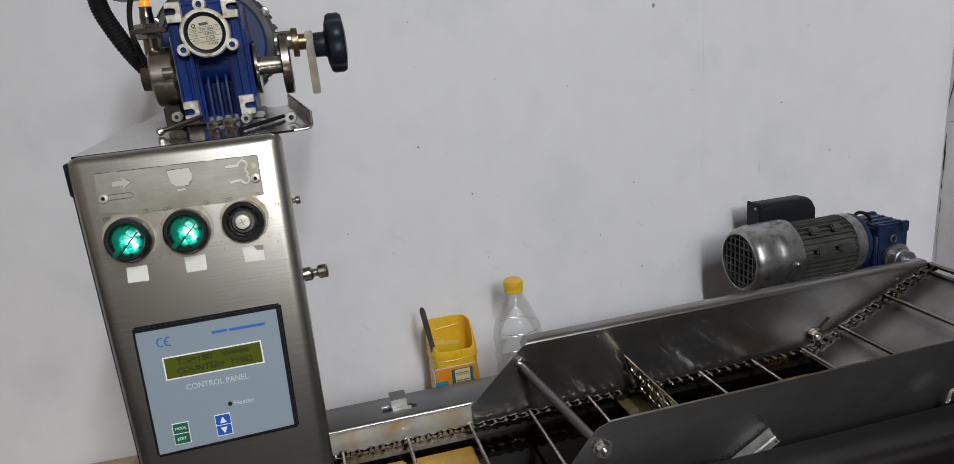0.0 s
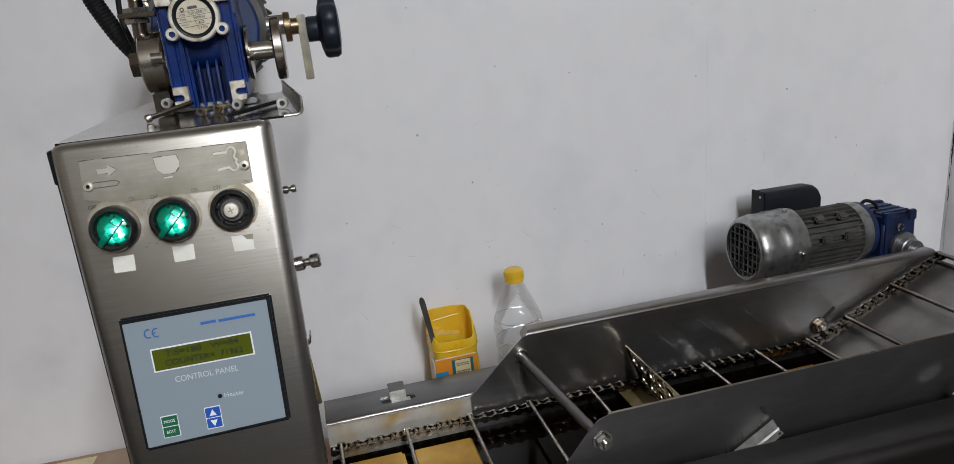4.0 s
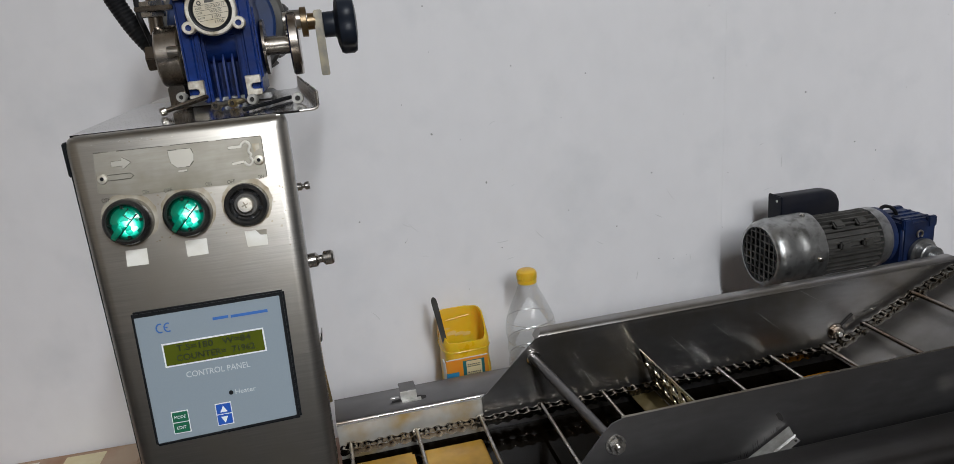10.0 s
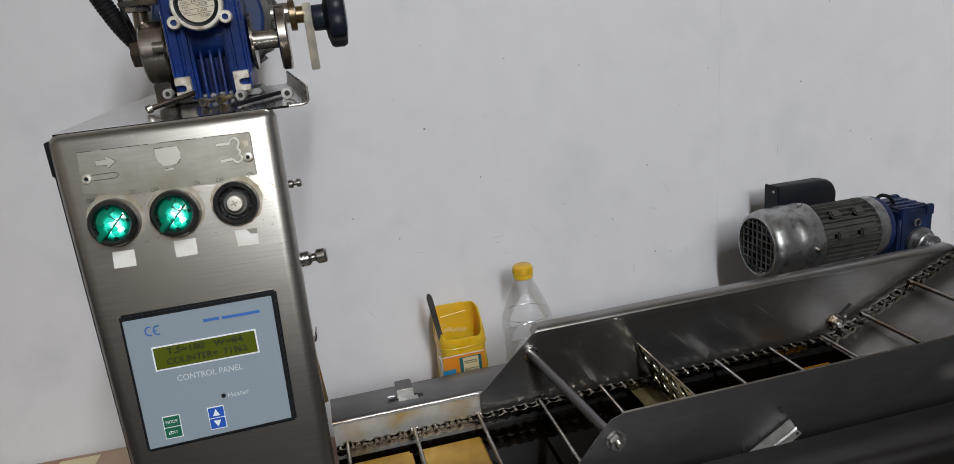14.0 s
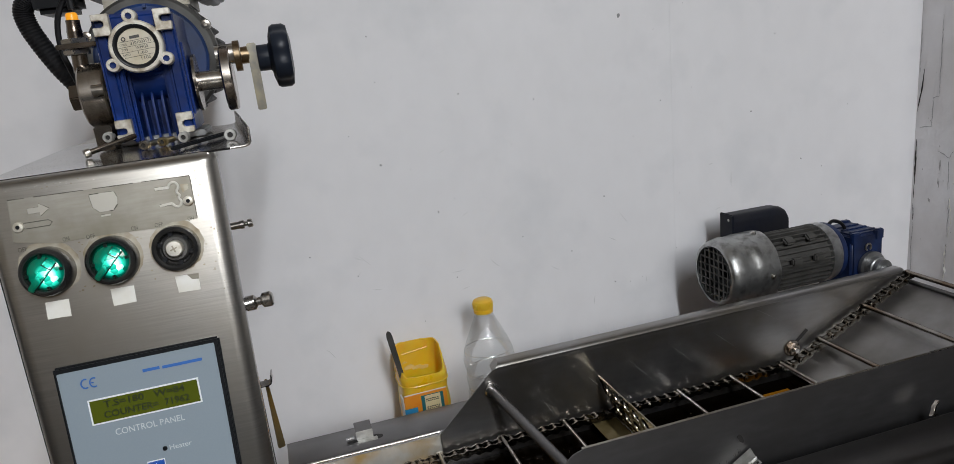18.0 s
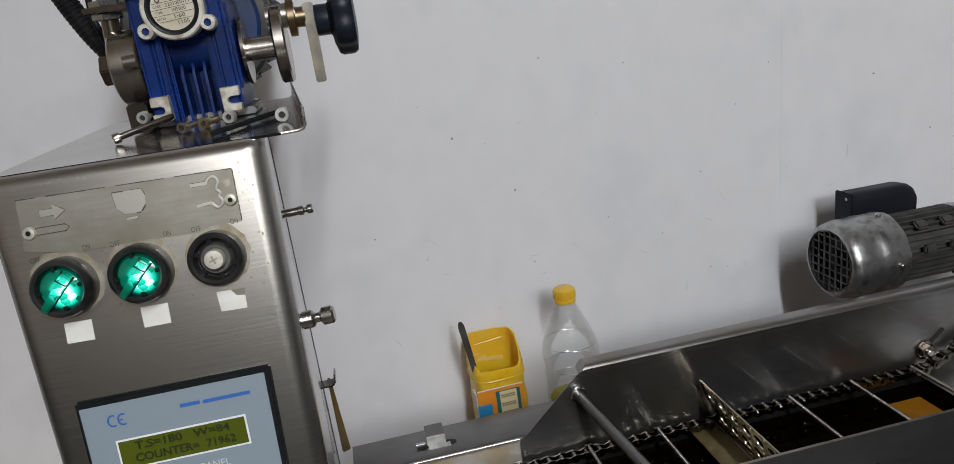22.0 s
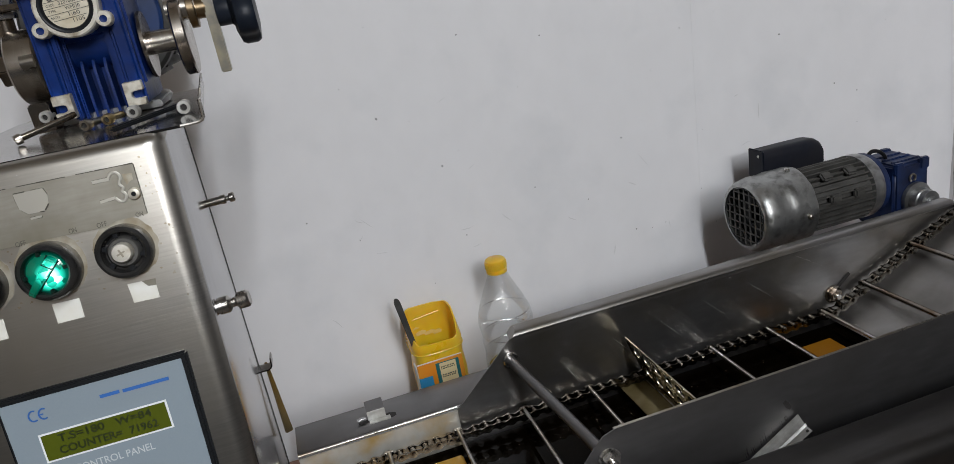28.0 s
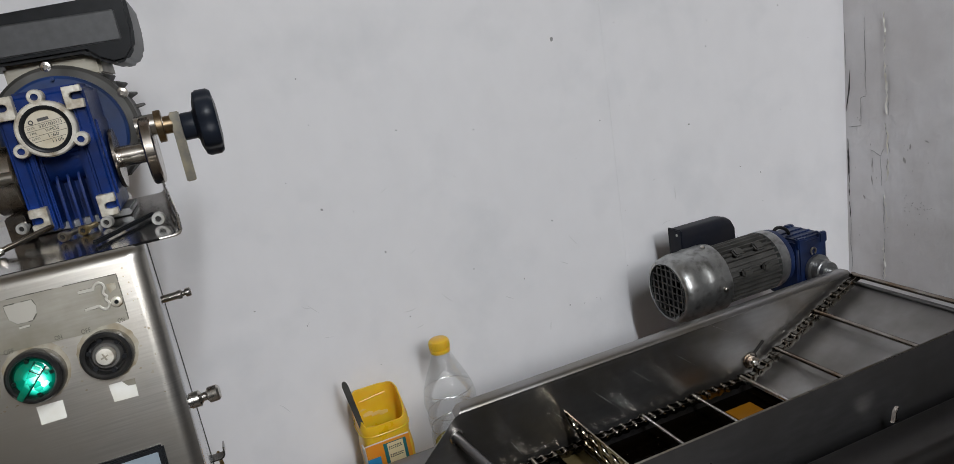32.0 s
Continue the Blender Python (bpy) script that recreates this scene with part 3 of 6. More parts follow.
# etched plate with worn symbols
plate = part("etched_plate", prism([(-0.0515, 0.0155), (0.0445, 0.0145), (0.0445, -0.0105), (0.030, -0.0105), (0.024, -0.0125), (-0.006, -0.0115), (-0.030, -0.012), (-0.0525, -0.008)], 0.0005, m=on_face(0, 0, 0.0002)), ETCH, cabinet, "worn etched label plate")
ARROW = [(-0.0425, 0.0095), (-0.0365, 0.0095), (-0.0365, 0.0115), (-0.0315, 0.0080), (-0.0365, 0.0045), (-0.0365, 0.0065), (-0.0425, 0.0065)]
BOWL = [(-0.0100, 0.0120), (0.0030, 0.0120), (0.0042, 0.0085), (0.0036, 0.0045), (0.0010, 0.0015), (-0.0060, 0.0015), (-0.0092, 0.0045), (-0.0098, 0.0085)]


def worn_symbol(name, pts, edge, seed):
    """A bare patch with a broken dark outline round it."""
    part(name, prism(pts, 0.0003, m=on_face(0, 0, 0.0008)), BARE, plate)
    rw = random.Random(seed)
    for (xa, za), (xb, zb) in zip(pts, pts[1:] + pts[:1]):
        steps = max(1, int(math.hypot(xb - xa, zb - za) / 0.0022))
        for k in range(steps):
            if rw.random() < 0.18:
                continue
            a, b = k / steps, (k + rw.uniform(0.8, 1.0)) / steps
            p, q = [Vector((xa + (xb - xa) * f, za + (zb - za) * f, 0)) for f in (a, b)]
            part("worn_outline", rod(p, q, edge * rw.uniform(0.6, 1.3), 6), WORN, plate, "dark worn outline", on_face(0, 0, 0.0008))


worn_symbol("arrow_symbol", ARROW, 0.00022, 3)
worn_symbol("bowl_symbol", BOWL, 0.00030, 5)
worn_symbol("bar_symbol", [(-0.0058, -0.0002), (-0.0008, -0.0002), (-0.0008, -0.0012), (-0.0058, -0.0012)], 0.00022, 7)
for k in range(22):
    if k in (2, 9, 15):
        continue
    xa = -0.0515 + 0.096 * k / 22
    part("worn_outline", rod((xa, 0.0155 - 0.001 * k / 22, 0), (xa + 0.0042, 0.0155 - 0.001 * (k + 1) / 22, 0), 0.00020 if k % 3 else 0.00028, 6), WORN, plate, "dark edge of the plate", on_face(0, 0, 0.0007))
for k in range(6):
    part("worn_outline", rod((0.0445, 0.0140 - 0.0041 * k, 0), (0.0445, 0.0104 - 0.0041 * k, 0), 0.00022, 6), WORN, plate, "dark edge of the plate", on_face(0, 0, 0.0007))
part("pale_residue", prism([(0.0385, 0.0105), (0.0428, 0.0100), (0.0425, 0.0070), (0.0405, 0.0062), (0.0392, 0.0050), (0.0388, 0.0075)], 0.0002, m=on_face(0, 0, 0.0008)), GLUE, plate, "pale worn patch beside the rivet")
wave = [(0.0318, 0.0095), (0.0328, 0.0112), (0.0348, 0.0121), (0.0366, 0.0110), (0.0371, 0.0090), (0.0362, 0.0072), (0.0360, 0.0058), (0.0372, 0.0042), (0.0364, 0.0026), (0.0375, 0.0008), (0.0368, -0.0014), (0.0350, -0.0022), (0.0334, -0.0012), (0.0326, 0.0002)]
wave_pts = [tuple(p)[:2] for p in curve_points([(x, y, 0) for x, y in wave], 4)]
for name, radius, material, out in (("wave_outline", 0.00100, WORN, 0.0005), ("wave_symbol", 0.00080, BARE, 0.0008)):
    bm = tube([(x, y, 0) for x, y in wave_pts], radius, 6)
    bm.transform(Matrix.Diagonal((1, 1, 0.35, 1)))
    part(name, bm, material, plate, "", on_face(0, 0, out))
worn_symbol("bar_symbol", [(0.0245, 0.0103), (0.0322, 0.0103), (0.0322, 0.0087), (0.0245, 0.0087)], 0.00018, 11)
worn_symbol("bar_symbol", [(0.0255, 0.0004), (0.0328, 0.0010), (0.0328, -0.0004), (0.0255, -0.0010)], 0.00018, 12)
for word, sx, wz, tilt in (("OFF", -0.0490, -0.0125, 3), ("ON", -0.0262, -0.0105, 5), ("OFF", -0.0135, -0.0112, 3), ("ON", 0.0100, -0.0105, 4), ("OFF", 0.0232, -0.0108, 3), ("ON", 0.0408, -0.0100, 3)):
    lettering("worn_word", word, 0.0034, on_face(sx, wz, 0.0008) @ pose(0, 0, 0, 0, 0, tilt), WORN, plate, 0.0046 if word == "OFF" else 0.0034)
outline = [(-0.0455, 0.0018), (-0.0330, 0.0018), (-0.0312, 0.0003), (-0.0330, -0.0014), (-0.0455, -0.0014), (-0.0470, 0.0003)]
part("conveyor_symbol", tube([(x, y, 0) for x, y in outline + outline[:1]], 0.00022, 6), WORN, plate, "faint outlined conveyor symbol", on_face(0, 0, 0.0008))
for s, w in ((-0.0486, 0.0), (0.0413, 0.0002)):
    r = part("rivet", lathe([(0, 0.0012), (0.0011, 0.0012), (0.0013, 0.0016), (0.0026, 0.0014), (0.0031, 0.0)], 20, m=on_face(s, w, 0.0006)), CREAM, cabinet)
    part("rivet_hole", lathe([(0, 0.0018), (0.0011, 0.0018)], 16, m=on_face(s, w, 0.0006)), BLACK, r)

# dried glue, flecks and scratches on the front
rs = random.Random(11)


def blot(s, w, r, squeeze=1.0, n=40):
    pts = []
    for i in range(n):
        a = 2 * math.pi * i / n
        k = r * rs.uniform(0.965, 1.035)
        pts.append((s + k * math.cos(a), w + k * squeeze * math.sin(a)))
    return prism(pts, 0.0001, m=on_face(0, 0, 0.00005))


for s, w, r, q in ((-0.0377, -0.0250, 0.0160, 1.0), (-0.0038, -0.0247, 0.0160, 1.0), (0.0305, -0.0240, 0.0150, 1.0)):
    part("glue_stain", blot(s, w, r, q), GLUE, cabinet, "dried glue stain")
for k in range(26):
    s, w = rs.choice(((-0.020, -0.040), (0.014, -0.041), (0.045, -0.030), (0.046, -0.040), (-0.020, -0.016), (0.012, -0.016)))
    part("glue_fleck", blot(s + rs.gauss(0, 0.004), w + rs.gauss(0, 0.004), rs.uniform(0.0003, 0.0009), 0.7, 7), GLUE, cabinet, "fleck of dried glue")
for k in range(26):
    part("worn_fleck", blot(-0.026 + rs.gauss(0, 0.009), 0.0205 + rs.gauss(0, 0.0011), rs.uniform(0.0002, 0.0006), rs.uniform(0.3, 0.8), 7), GALV if k % 3 else GLUE, cabinet, "pale worn fleck")
for k in range(22):
    part("worn_fleck", blot(0.0505 + rs.gauss(0, 0.0022), rs.uniform(-0.055, 0.018), rs.uniform(0.0002, 0.0007), rs.uniform(0.5, 1.4), 7), GLUE, cabinet, "yellowed fleck of dried glue")
for k in range(34):
    s, w = 0.026 + rs.gauss(0, 0.010), -0.0625 + rs.gauss(0, 0.0045)
    l = rs.uniform(0.002, 0.007)
    part("scratch", prism([(-l, 0), (0, rs.uniform(-0.0003, 0.0004)), (l, 0), (0, 0.00016)], 0.00008, m=on_face(s, w, 0.00005) @ pose(0, 0, 0, 0, 0, 12 + rs.gauss(0, 7))), GALV, cabinet, "bright scratch")

# selector switches: two lit green ones, the third has lost its knob
def selector(s, w, turn):
    ring = part("bezel", lathe([(0.0138, 0), (0.0138, 0.0045), (0.0134, 0.0085), (0.0124, 0.0108), (0.0112, 0.0116), (0.0103, 0.0108), (0.0099, 0.0085), (0.0098, 0.0)], 56, m=on_face(s, w)), BEZEL, cabinet, "glossy black plastic bezel of a switch")
    h = pose(0, 0, 0, 0, 0, turn)
    part("lens", lathe([(0, 0.0012), (0.0050, 0.0008), (0.0085, -0.0004), (0.0100, -0.003), (0.0100, -0.010)], 48), LENS, ring, "lit green lens", on_face(s, w, 0.0096))
    side = [(-0.0118, 0.0006), (-0.0122, 0.0024), (-0.0104, 0.0040), (0.0040, 0.0034), (0.0072, 0.0022), (0.0086, -0.0012), (-0.0088, -0.0012), (-0.0096, 0.0004)]
    grip = prism(side, 0.0040, m=Matrix(((1, 0, 0, 0), (0, 0, -1, 0.0020), (0, 1, 0, 0), (0, 0, 0, 1))), bevel=0.0006)
    for v in grip.verts:
        v.co.y *= 1.0 + 22 * max(v.co.x, -0.011)
    part("grip", grip, LENS, ring, "long green turning grip", on_face(s, w, 0.0105) @ h)
    for k in (-1, 1):
        edge_line = prism([(-0.0100, k * 0.0016 - 0.0003), (0.0080, k * 0.0027 - 0.0003), (0.0080, k * 0.0027 + 0.0003), (-0.0100, k * 0.0016 + 0.0003)], 0.0013)
        part("grip_groove", edge_line, LENSDARK, ring, "", on_face(s, w, 0.0098) @ h)
    part("grip_groove", box(0.0036, 0.0040, -0.0026, 0.0026, 0, 0.0038), LENSDARK, ring, "", on_face(s, w, 0.0102) @ h)
    for k in range(4):
        part("lens_notch", box(-0.0009, 0.0009, 0.0080, 0.0100, 0.0, 0.0104, 0.0002), LENSDARK, ring, "", on_face(s, w) @ pose(0, 0, 0, 0, 0, turn + 45 + 90 * k))


selector(-0.0377, -0.0265, 50)
selector(-0.0038, -0.0262, 50)
ring = part("bezel", lathe([(0.0130, 0), (0.0130, 0.005), (0.0124, 0.0080), (0.0110, 0.0090), (0.0098, 0.0080), (0.0090, 0.0030), (0.0, 0.0020)], 48, m=on_face(0.0305, -0.0253)), BEZEL, cabinet, "empty black bezel of a switch")
part("spindle", lathe([(0.0078, 0.0), (0.0076, 0.0045), (0.0066, 0.0058), (0.0050, 0.0058), (0.0050, 0.001)], 32, m=on_face(0.0305, -0.0253, 0.001)), FIN, ring, "grey spindle collar")
part("screw", lathe([(0.0048, 0.0), (0.0048, 0.0085), (0.0042, 0.0098), (0, 0.0102)], 28, m=on_face(0.0305, -0.0253, 0.001)), CREAM, ring, "bare screw end")
for a in (20, 110):
    part("screw_slot", box(-0.0020, 0.0020, -0.0004, 0.0004, 0, 0.0003), GLUE, ring, "", on_face(0.0305, -0.0253, 0.0111) @ pose(0, 0, 0, 0, 0, a))
for k in range(6):
    part("bezel_tooth", box(-0.0011, 0.0011, 0.0072, 0.0098, 0.0, 0.0064, 0.0003), BLACK, ring, "", on_face(0.0305, -0.0253) @ pose(0, 0, 0, 0, 0, 60 * k + 10))
for pts in (((-0.0434, -0.0436), (-0.0312, -0.0437), (-0.0315, -0.0534), (-0.0438, -0.0532)), ((-0.0089, -0.0424), (0.0036, -0.0425), (0.0034, -0.0520), (-0.0088, -0.0522)),
            ((0.0262, -0.0416), (0.0330, -0.0417), (0.0352, -0.0448), (0.0390, -0.0452), (0.0388, -0.0515), (0.0268, -0.0512))):
    part("sticker", prism(pts, 0.0003, m=on_face(0, 0, 0.0001)), WHITE, cabinet, "blank white paper sticker")
part("sticker_curl", prism([(0.0330, -0.0417), (0.0394, -0.0418), (0.0390, -0.0450), (0.0352, -0.0446)], 0.0003, m=on_face(0, 0, 0.0003) @ pose(0, 0, 0)), ETCH, cabinet, "folded corner of a sticker")

# control panel set in a black rubber frame
frame_bm = prism([(-0.0465, -0.0810), (0.0440, -0.0800), (0.0432, -0.1622), (-0.0450, -0.1652)], 0.004, m=on_face(0, 0, -0.001), bevel=0.0012)
panel_frame = part("panel_frame", frame_bm, BLACK, cabinet, "black rubber panel surround")
overlay = part("panel_overlay", prism([(-0.0447, -0.0845), (0.0408, -0.0832), (0.0404, -0.1598), (-0.0432, -0.1632)], 0.0012, m=on_face(0, 0, 0.0022), bevel=0.0003), OVERLAY, panel_frame, "pale blue-grey control panel overlay")
TILT = pose(0, 0, 0, 0, 0, 0.8)


def on_panel(s, w, d=0.0036):
    return on_face(s, w, d) @ TILT


part("lcd_border", box(-0.0301, 0.0301, -0.0074, 0.0074, 0, 0.0003), INK, overlay, "white border", on_panel(-0.0014, -0.1092))
part("lcd", box(-0.0292, 0.0292, -0.0065, 0.0065, 0, 0.0004), LCD, overlay, "olive green display", on_panel(-0.0014, -0.1092))
lettering("lcd_text", "T.S=180   W=84", 0.0054, on_panel(-0.0015, -0.1060, 0.0041), LCDINK, overlay, 0.0440, 0.00012)
lettering("lcd_text", "COUNTER=  71962", 0.0054, on_panel(-0.0010, -0.1120, 0.0041), LCDINK, overlay, 0.0465, 0.00012)
lettering("panel_text", "CONTROL PANEL", 0.0052, on_panel(-0.0015, -0.1232), PALEINK, overlay, 0.0378)
lettering("panel_text", "Heater", 0.0042, on_panel(0.0124, -0.1386), PALEINK, overlay, 0.0122)
for s, wd, h in ((0.0047, 0.0092, 0.0017), (0.0218, 0.0220, 0.0017)):
    part("maker_mark", box(-wd / 2, wd / 2, -h / 2, h / 2, 0, 0.0002), BLUEINK, overlay, "blue maker's mark", on_panel(s, -0.0914))
for k in range(2):
    arc = [(0.0022 * math.cos(radians(a)), 0.0026 * math.sin(radians(a)), 0) for a in range(60, 301, 20)]
    part("mark_arc", tube(arc, 0.00042, 6), BLUEINK, overlay, "", on_panel(-0.0308 + 0.0046 * k, -0.0925))
part("mark_bar", box(-0.0012, 0.0010, -0.0003, 0.0003, 0, 0.0003), BLUEINK, overlay, "", on_panel(-0.0273, -0.0925))
part("heater_led", lathe([(0, 0.0006), (0.0012, 0.0005), (0.0014, 0)], 18), BLACK, overlay, "small dark indicator", on_panel(0.0037, -0.1386))
part("key_border", box(-0.0050, 0.0050, -0.0070, 0.0070, 0, 0.0002, 0.0), INK, overlay, "", on_panel(-0.0280, -0.1517))
part("key_border", box(-0.0048, 0.0048, -0.0070, 0.0070, 0, 0.0002, 0.0), INK, overlay, "", on_panel(-0.0022, -0.1511))
for w, word in ((-0.1484, "MODE"), (-0.1551, "EDIT")):
    k = part("key", box(-0.0046, 0.0046, -0.0031, 0.0031, 0, 0.0006, 0.0002), GREENKEY, overlay, "green key", on_panel(-0.0280, w))
    lettering("key_text", word, 0.0026, pose(0, 0, 0.0008), INK, k, 0.0066 if word == "MODE" else 0.0054)
for w, up in ((-0.1478, 1), (-0.1545, -1)):
    k = part("key", box(-0.0044, 0.0044, -0.0031, 0.0031, 0, 0.0006, 0.0002), BLUEKEY, overlay, "blue key", on_panel(-0.0022, w))
    part("key_arrow", prism([(-0.0021, -0.0019 * up), (0.0021, -0.0019 * up), (0, 0.0021 * up)][::up], 0.0002), INK, k, "", pose(0, 0, 0.0007))

# pegs on the cabinet's side
def peg(base, tip, r):
    h = (Vector(tip) - Vector(base)).length
    prof = [(0, 0), (r * 0.85, 0), (r * 0.85, h * 0.55), (r, h * 0.56), (r, h * 0.70), (r * 0.55, h * 0.74), (r * 0.55, h * 0.80), (r, h * 0.84), (r, h * 0.97), (r * 0.8, h), (0, h)]
    bm = lathe(prof, 24, m=INV @ along(base, tip))
    part("peg", bm, CHROME, cabinet, "turned steel peg")


peg((-0.0865, 0.768, 1.301), (-0.060, 0.768, 1.302), 0.0040)
peg((-0.072, 0.519, 1.298), (-0.0345, 0.517, 1.3005), 0.0047)
bm = strip([(-0.089, 1.128), (-0.078, 1.128), (-0.0750, 1.1295), (-0.0735, 1.132), (-0.0730, 1.140)], 0.014, 0.0014)
part("hook", bm, SHEET, cabinet, "small bent steel hook", INV @ pose(0.0, 0.785, 0))

# ---- donut fryer: tank, guards, conveyor. Local x runs along it, y to the wall ----
FRY = pose(0.16, 0.772, 0, 0, 0, 2.5)
fryer = thing("fryer_tank", FRY @ pose(0, 0, TABLE_Z), "long stainless steel frying tank with tall side guards", "fryer")
B = pose(0, 0, -TABLE_Z)
U0, U1 = -0.232, 0.62
part("tank_bottom", box(U0, 0.60, -0.205, 0.0, 0.95, 0.955), DARKSHEET, fryer, "", B)
part("tank_foot", box(U0 + 0.01, 0.58, -0.20, 0.03, 0.90, 0.95), DARKSHEET, fryer, "", B)


def channel(name, pts, u0, u1, thick, mat, label=""):
    """Bent sheet with its line in y, z, running along the tank."""
    bm = strip([(y, z) for y, z in pts], u1 - u0, thick)
    bm.transform(Matrix(((0, 1, 0, u0), (1, 0, 0, 0), (0, 0, 1, 0), (0, 0, 0, 1))))
    bmesh.ops.recalc_face_normals(bm, faces=bm.faces[:])
    return part(name, bm, mat, fryer, label, B)


channel("back_ledge", [(0.0, 1.041), (0.0012, 1.0445), (0.004, 1.046), (0.048, 1.046), (0.0505, 1.0445), (0.0515, 1.041), (0.0515, 0.955)], U0, 0.60, 0.0015, DARKSHEET, "grey steel ledge")
channel("inner_wall", [(0.0, 0.955), (0.0, 1.041)], U0, 0.60, 0.0016, GREASY, "inner tank wall streaked with golden oil")
channel("front_ledge", [(-0.205, 0.955), (-0.205, 1.041), (-0.207, 1.0445), (-0.210, 1.046), (-0.246, 1.046), (-0.251, 1.0445), (-0.255, 1.040), (-0.257, 1.034), (-0.257, 0.92)][::-1], U0, U1, 0.0015, LEDGE, "dark steel front ledge")

part("ledge_edge", rod((U0, -0.0004, 1.0440), (-0.0735, -0.0004, 1.0440), 0.0016, 10), CHROME, fryer, "bright bent edge of the ledge", B)

# tall side guards with a slanted end
def guard(name, v, pts, mat, lip, label):
    bm = prism(pts, 0.0010, m=Matrix(((1, 0, 0, 0), (0, 0, 1, v), (0, 1, 0, 0), (0, 0, 0, 1))))
    bmesh.ops.recalc_face_normals(bm, faces=bm.faces[:])
    g = part(name, bm, mat, fryer, label, B)
    return g


back_guard = guard("back_guard", 0.0 - 0.0045, [(-0.0735, 1.0425), (-0.012, 1.0985), (-0.008, 1.1018), (-0.002, 1.1030), (0.531, 1.1030), (0.537, 1.100), (0.537, 0.97), (-0.0735, 0.97)], GUARDSHEET, 1, "tall polished side guard reflecting the chain")
lip_line = [(-0.0046, 1.0985)] + [(0.0034 - 0.0080 * math.cos(radians(a)), 1.0990 + 0.0080 * math.sin(radians(a))) for a in range(0, 91, 9)]
lip_line += [(0.0125, 1.1066), (0.0148, 1.1060), (0.0162, 1.1046), (0.0168, 1.1020), (0.0160, 1.0985)]
lip = prism(lip_line, 0.537, m=Matrix(((0, 0, 1, -0.004), (1, 0, 0, 0), (0, 1, 0, 0), (0, 0, 0, 1))))
for v in lip.verts:
    if v.co.x < 0.1:
        v.co.x += -0.0040 + (v.co.z - 1.099) * 0.95 + max(v.co.y, 0.0) * 0.15
part("guard_lip", lip, GUARDSHEET, fryer, "rolled top lip of the guard", B, angle=50)
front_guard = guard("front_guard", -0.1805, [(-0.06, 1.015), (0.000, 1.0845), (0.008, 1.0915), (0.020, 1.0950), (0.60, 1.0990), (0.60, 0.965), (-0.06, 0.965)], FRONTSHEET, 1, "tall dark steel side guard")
channel("guard_edge", [(-0.1808, 1.0950), (-0.1800, 1.0959), (-0.1792, 1.0950)], 0.022, 0.60, 0.0006, CHROME, "bright folded edge").rotation_euler = (0, -0.0045, 0)

# pale slivers on the back guard paint the flight bars' reflections
for ua, za, ub, zb in ((0.315, 1.102, 0.354, 1.077), (0.258, 1.086, 0.291, 1.057), (0.201, 1.084, 0.232, 1.054), (0.150, 1.076, 0.183, 1.040), (0.045, 1.053, 0.056, 1.032), (0.098, 1.070, 0.119, 1.045)):
    part("guard_streak", prism([(ua, za), (ua * 0.6 + ub * 0.4 - 0.0003, za * 0.6 + zb * 0.4), (ub, zb), (ua * 0.55 + ub * 0.45 + 0.0003, za * 0.55 + zb * 0.45)], 0.0002, m=Matrix(((1, 0, 0, 0), (0, 0, 1, -0.0048), (0, 1, 0, 0), (0, 0, 0, 1)))), GALV, fryer, "long bright streak painted as a flight bar's reflection", B)
# cross bar with its nuts
part("cross_bar", rod((-0.012, -0.004, 1.080), (0.009, -0.180, 1.0715), 0.0052, 20), DARKSHEET, fryer, "round steel spacer bar", B)
part("bar_collar", rod((-0.012, -0.0045, 1.080), (-0.0115, -0.0085, 1.080), 0.0085, 24, bevel=0.001), CHROME, fryer, "", B)


def nut_stack(name, centre, axis, r, label, mat=CHROME):
    """Washer, hexagon nut and stud end."""
    m = along(centre, Vector(centre) + Vector(axis))
    w = part(name, lathe([(0, 0), (r * 1.45, 0), (r * 1.5, 0.0008), (r * 1.45, 0.0016), (0, 0.0016)], 28, m=m), mat, fryer, label, B)
    part("nut", prism(hexagon(r * 1.12), 0.0062, m=m @ pose(0, 0, 0.0016), bevel=0.0007), mat, w, "hexagon nut")
    part("stud", lathe([(r * 0.55, 0), (r * 0.55, 0.0022), (r * 0.42, 0.003), (0, 0.003)], 18, m=m @ pose(0, 0, 0.0078)), CHROME, w, "threaded stud end")
    return w


nut_stack("washer", (0.010, -0.1805, 1.0708), (0, -1, 0), 0.0066, "washer under a hexagon nut")
part("guide_slot", prism([(0.370, 1.048), (0.374, 1.046), (0.389, 1.058), (0.386, 1.061)], 0.0006, m=Matrix(((1, 0, 0, 0), (0, 0, 1, -0.0055), (0, 1, 0, 0), (0, 0, 0, 1)))), CRACK, fryer, "dark adjusting slot", B)
nut_stack("guide_washer", (0.3655, -0.0046, 1.040), (0, -1, 0), 0.0070, "washer of the chain guide bolt", STEELDARK)

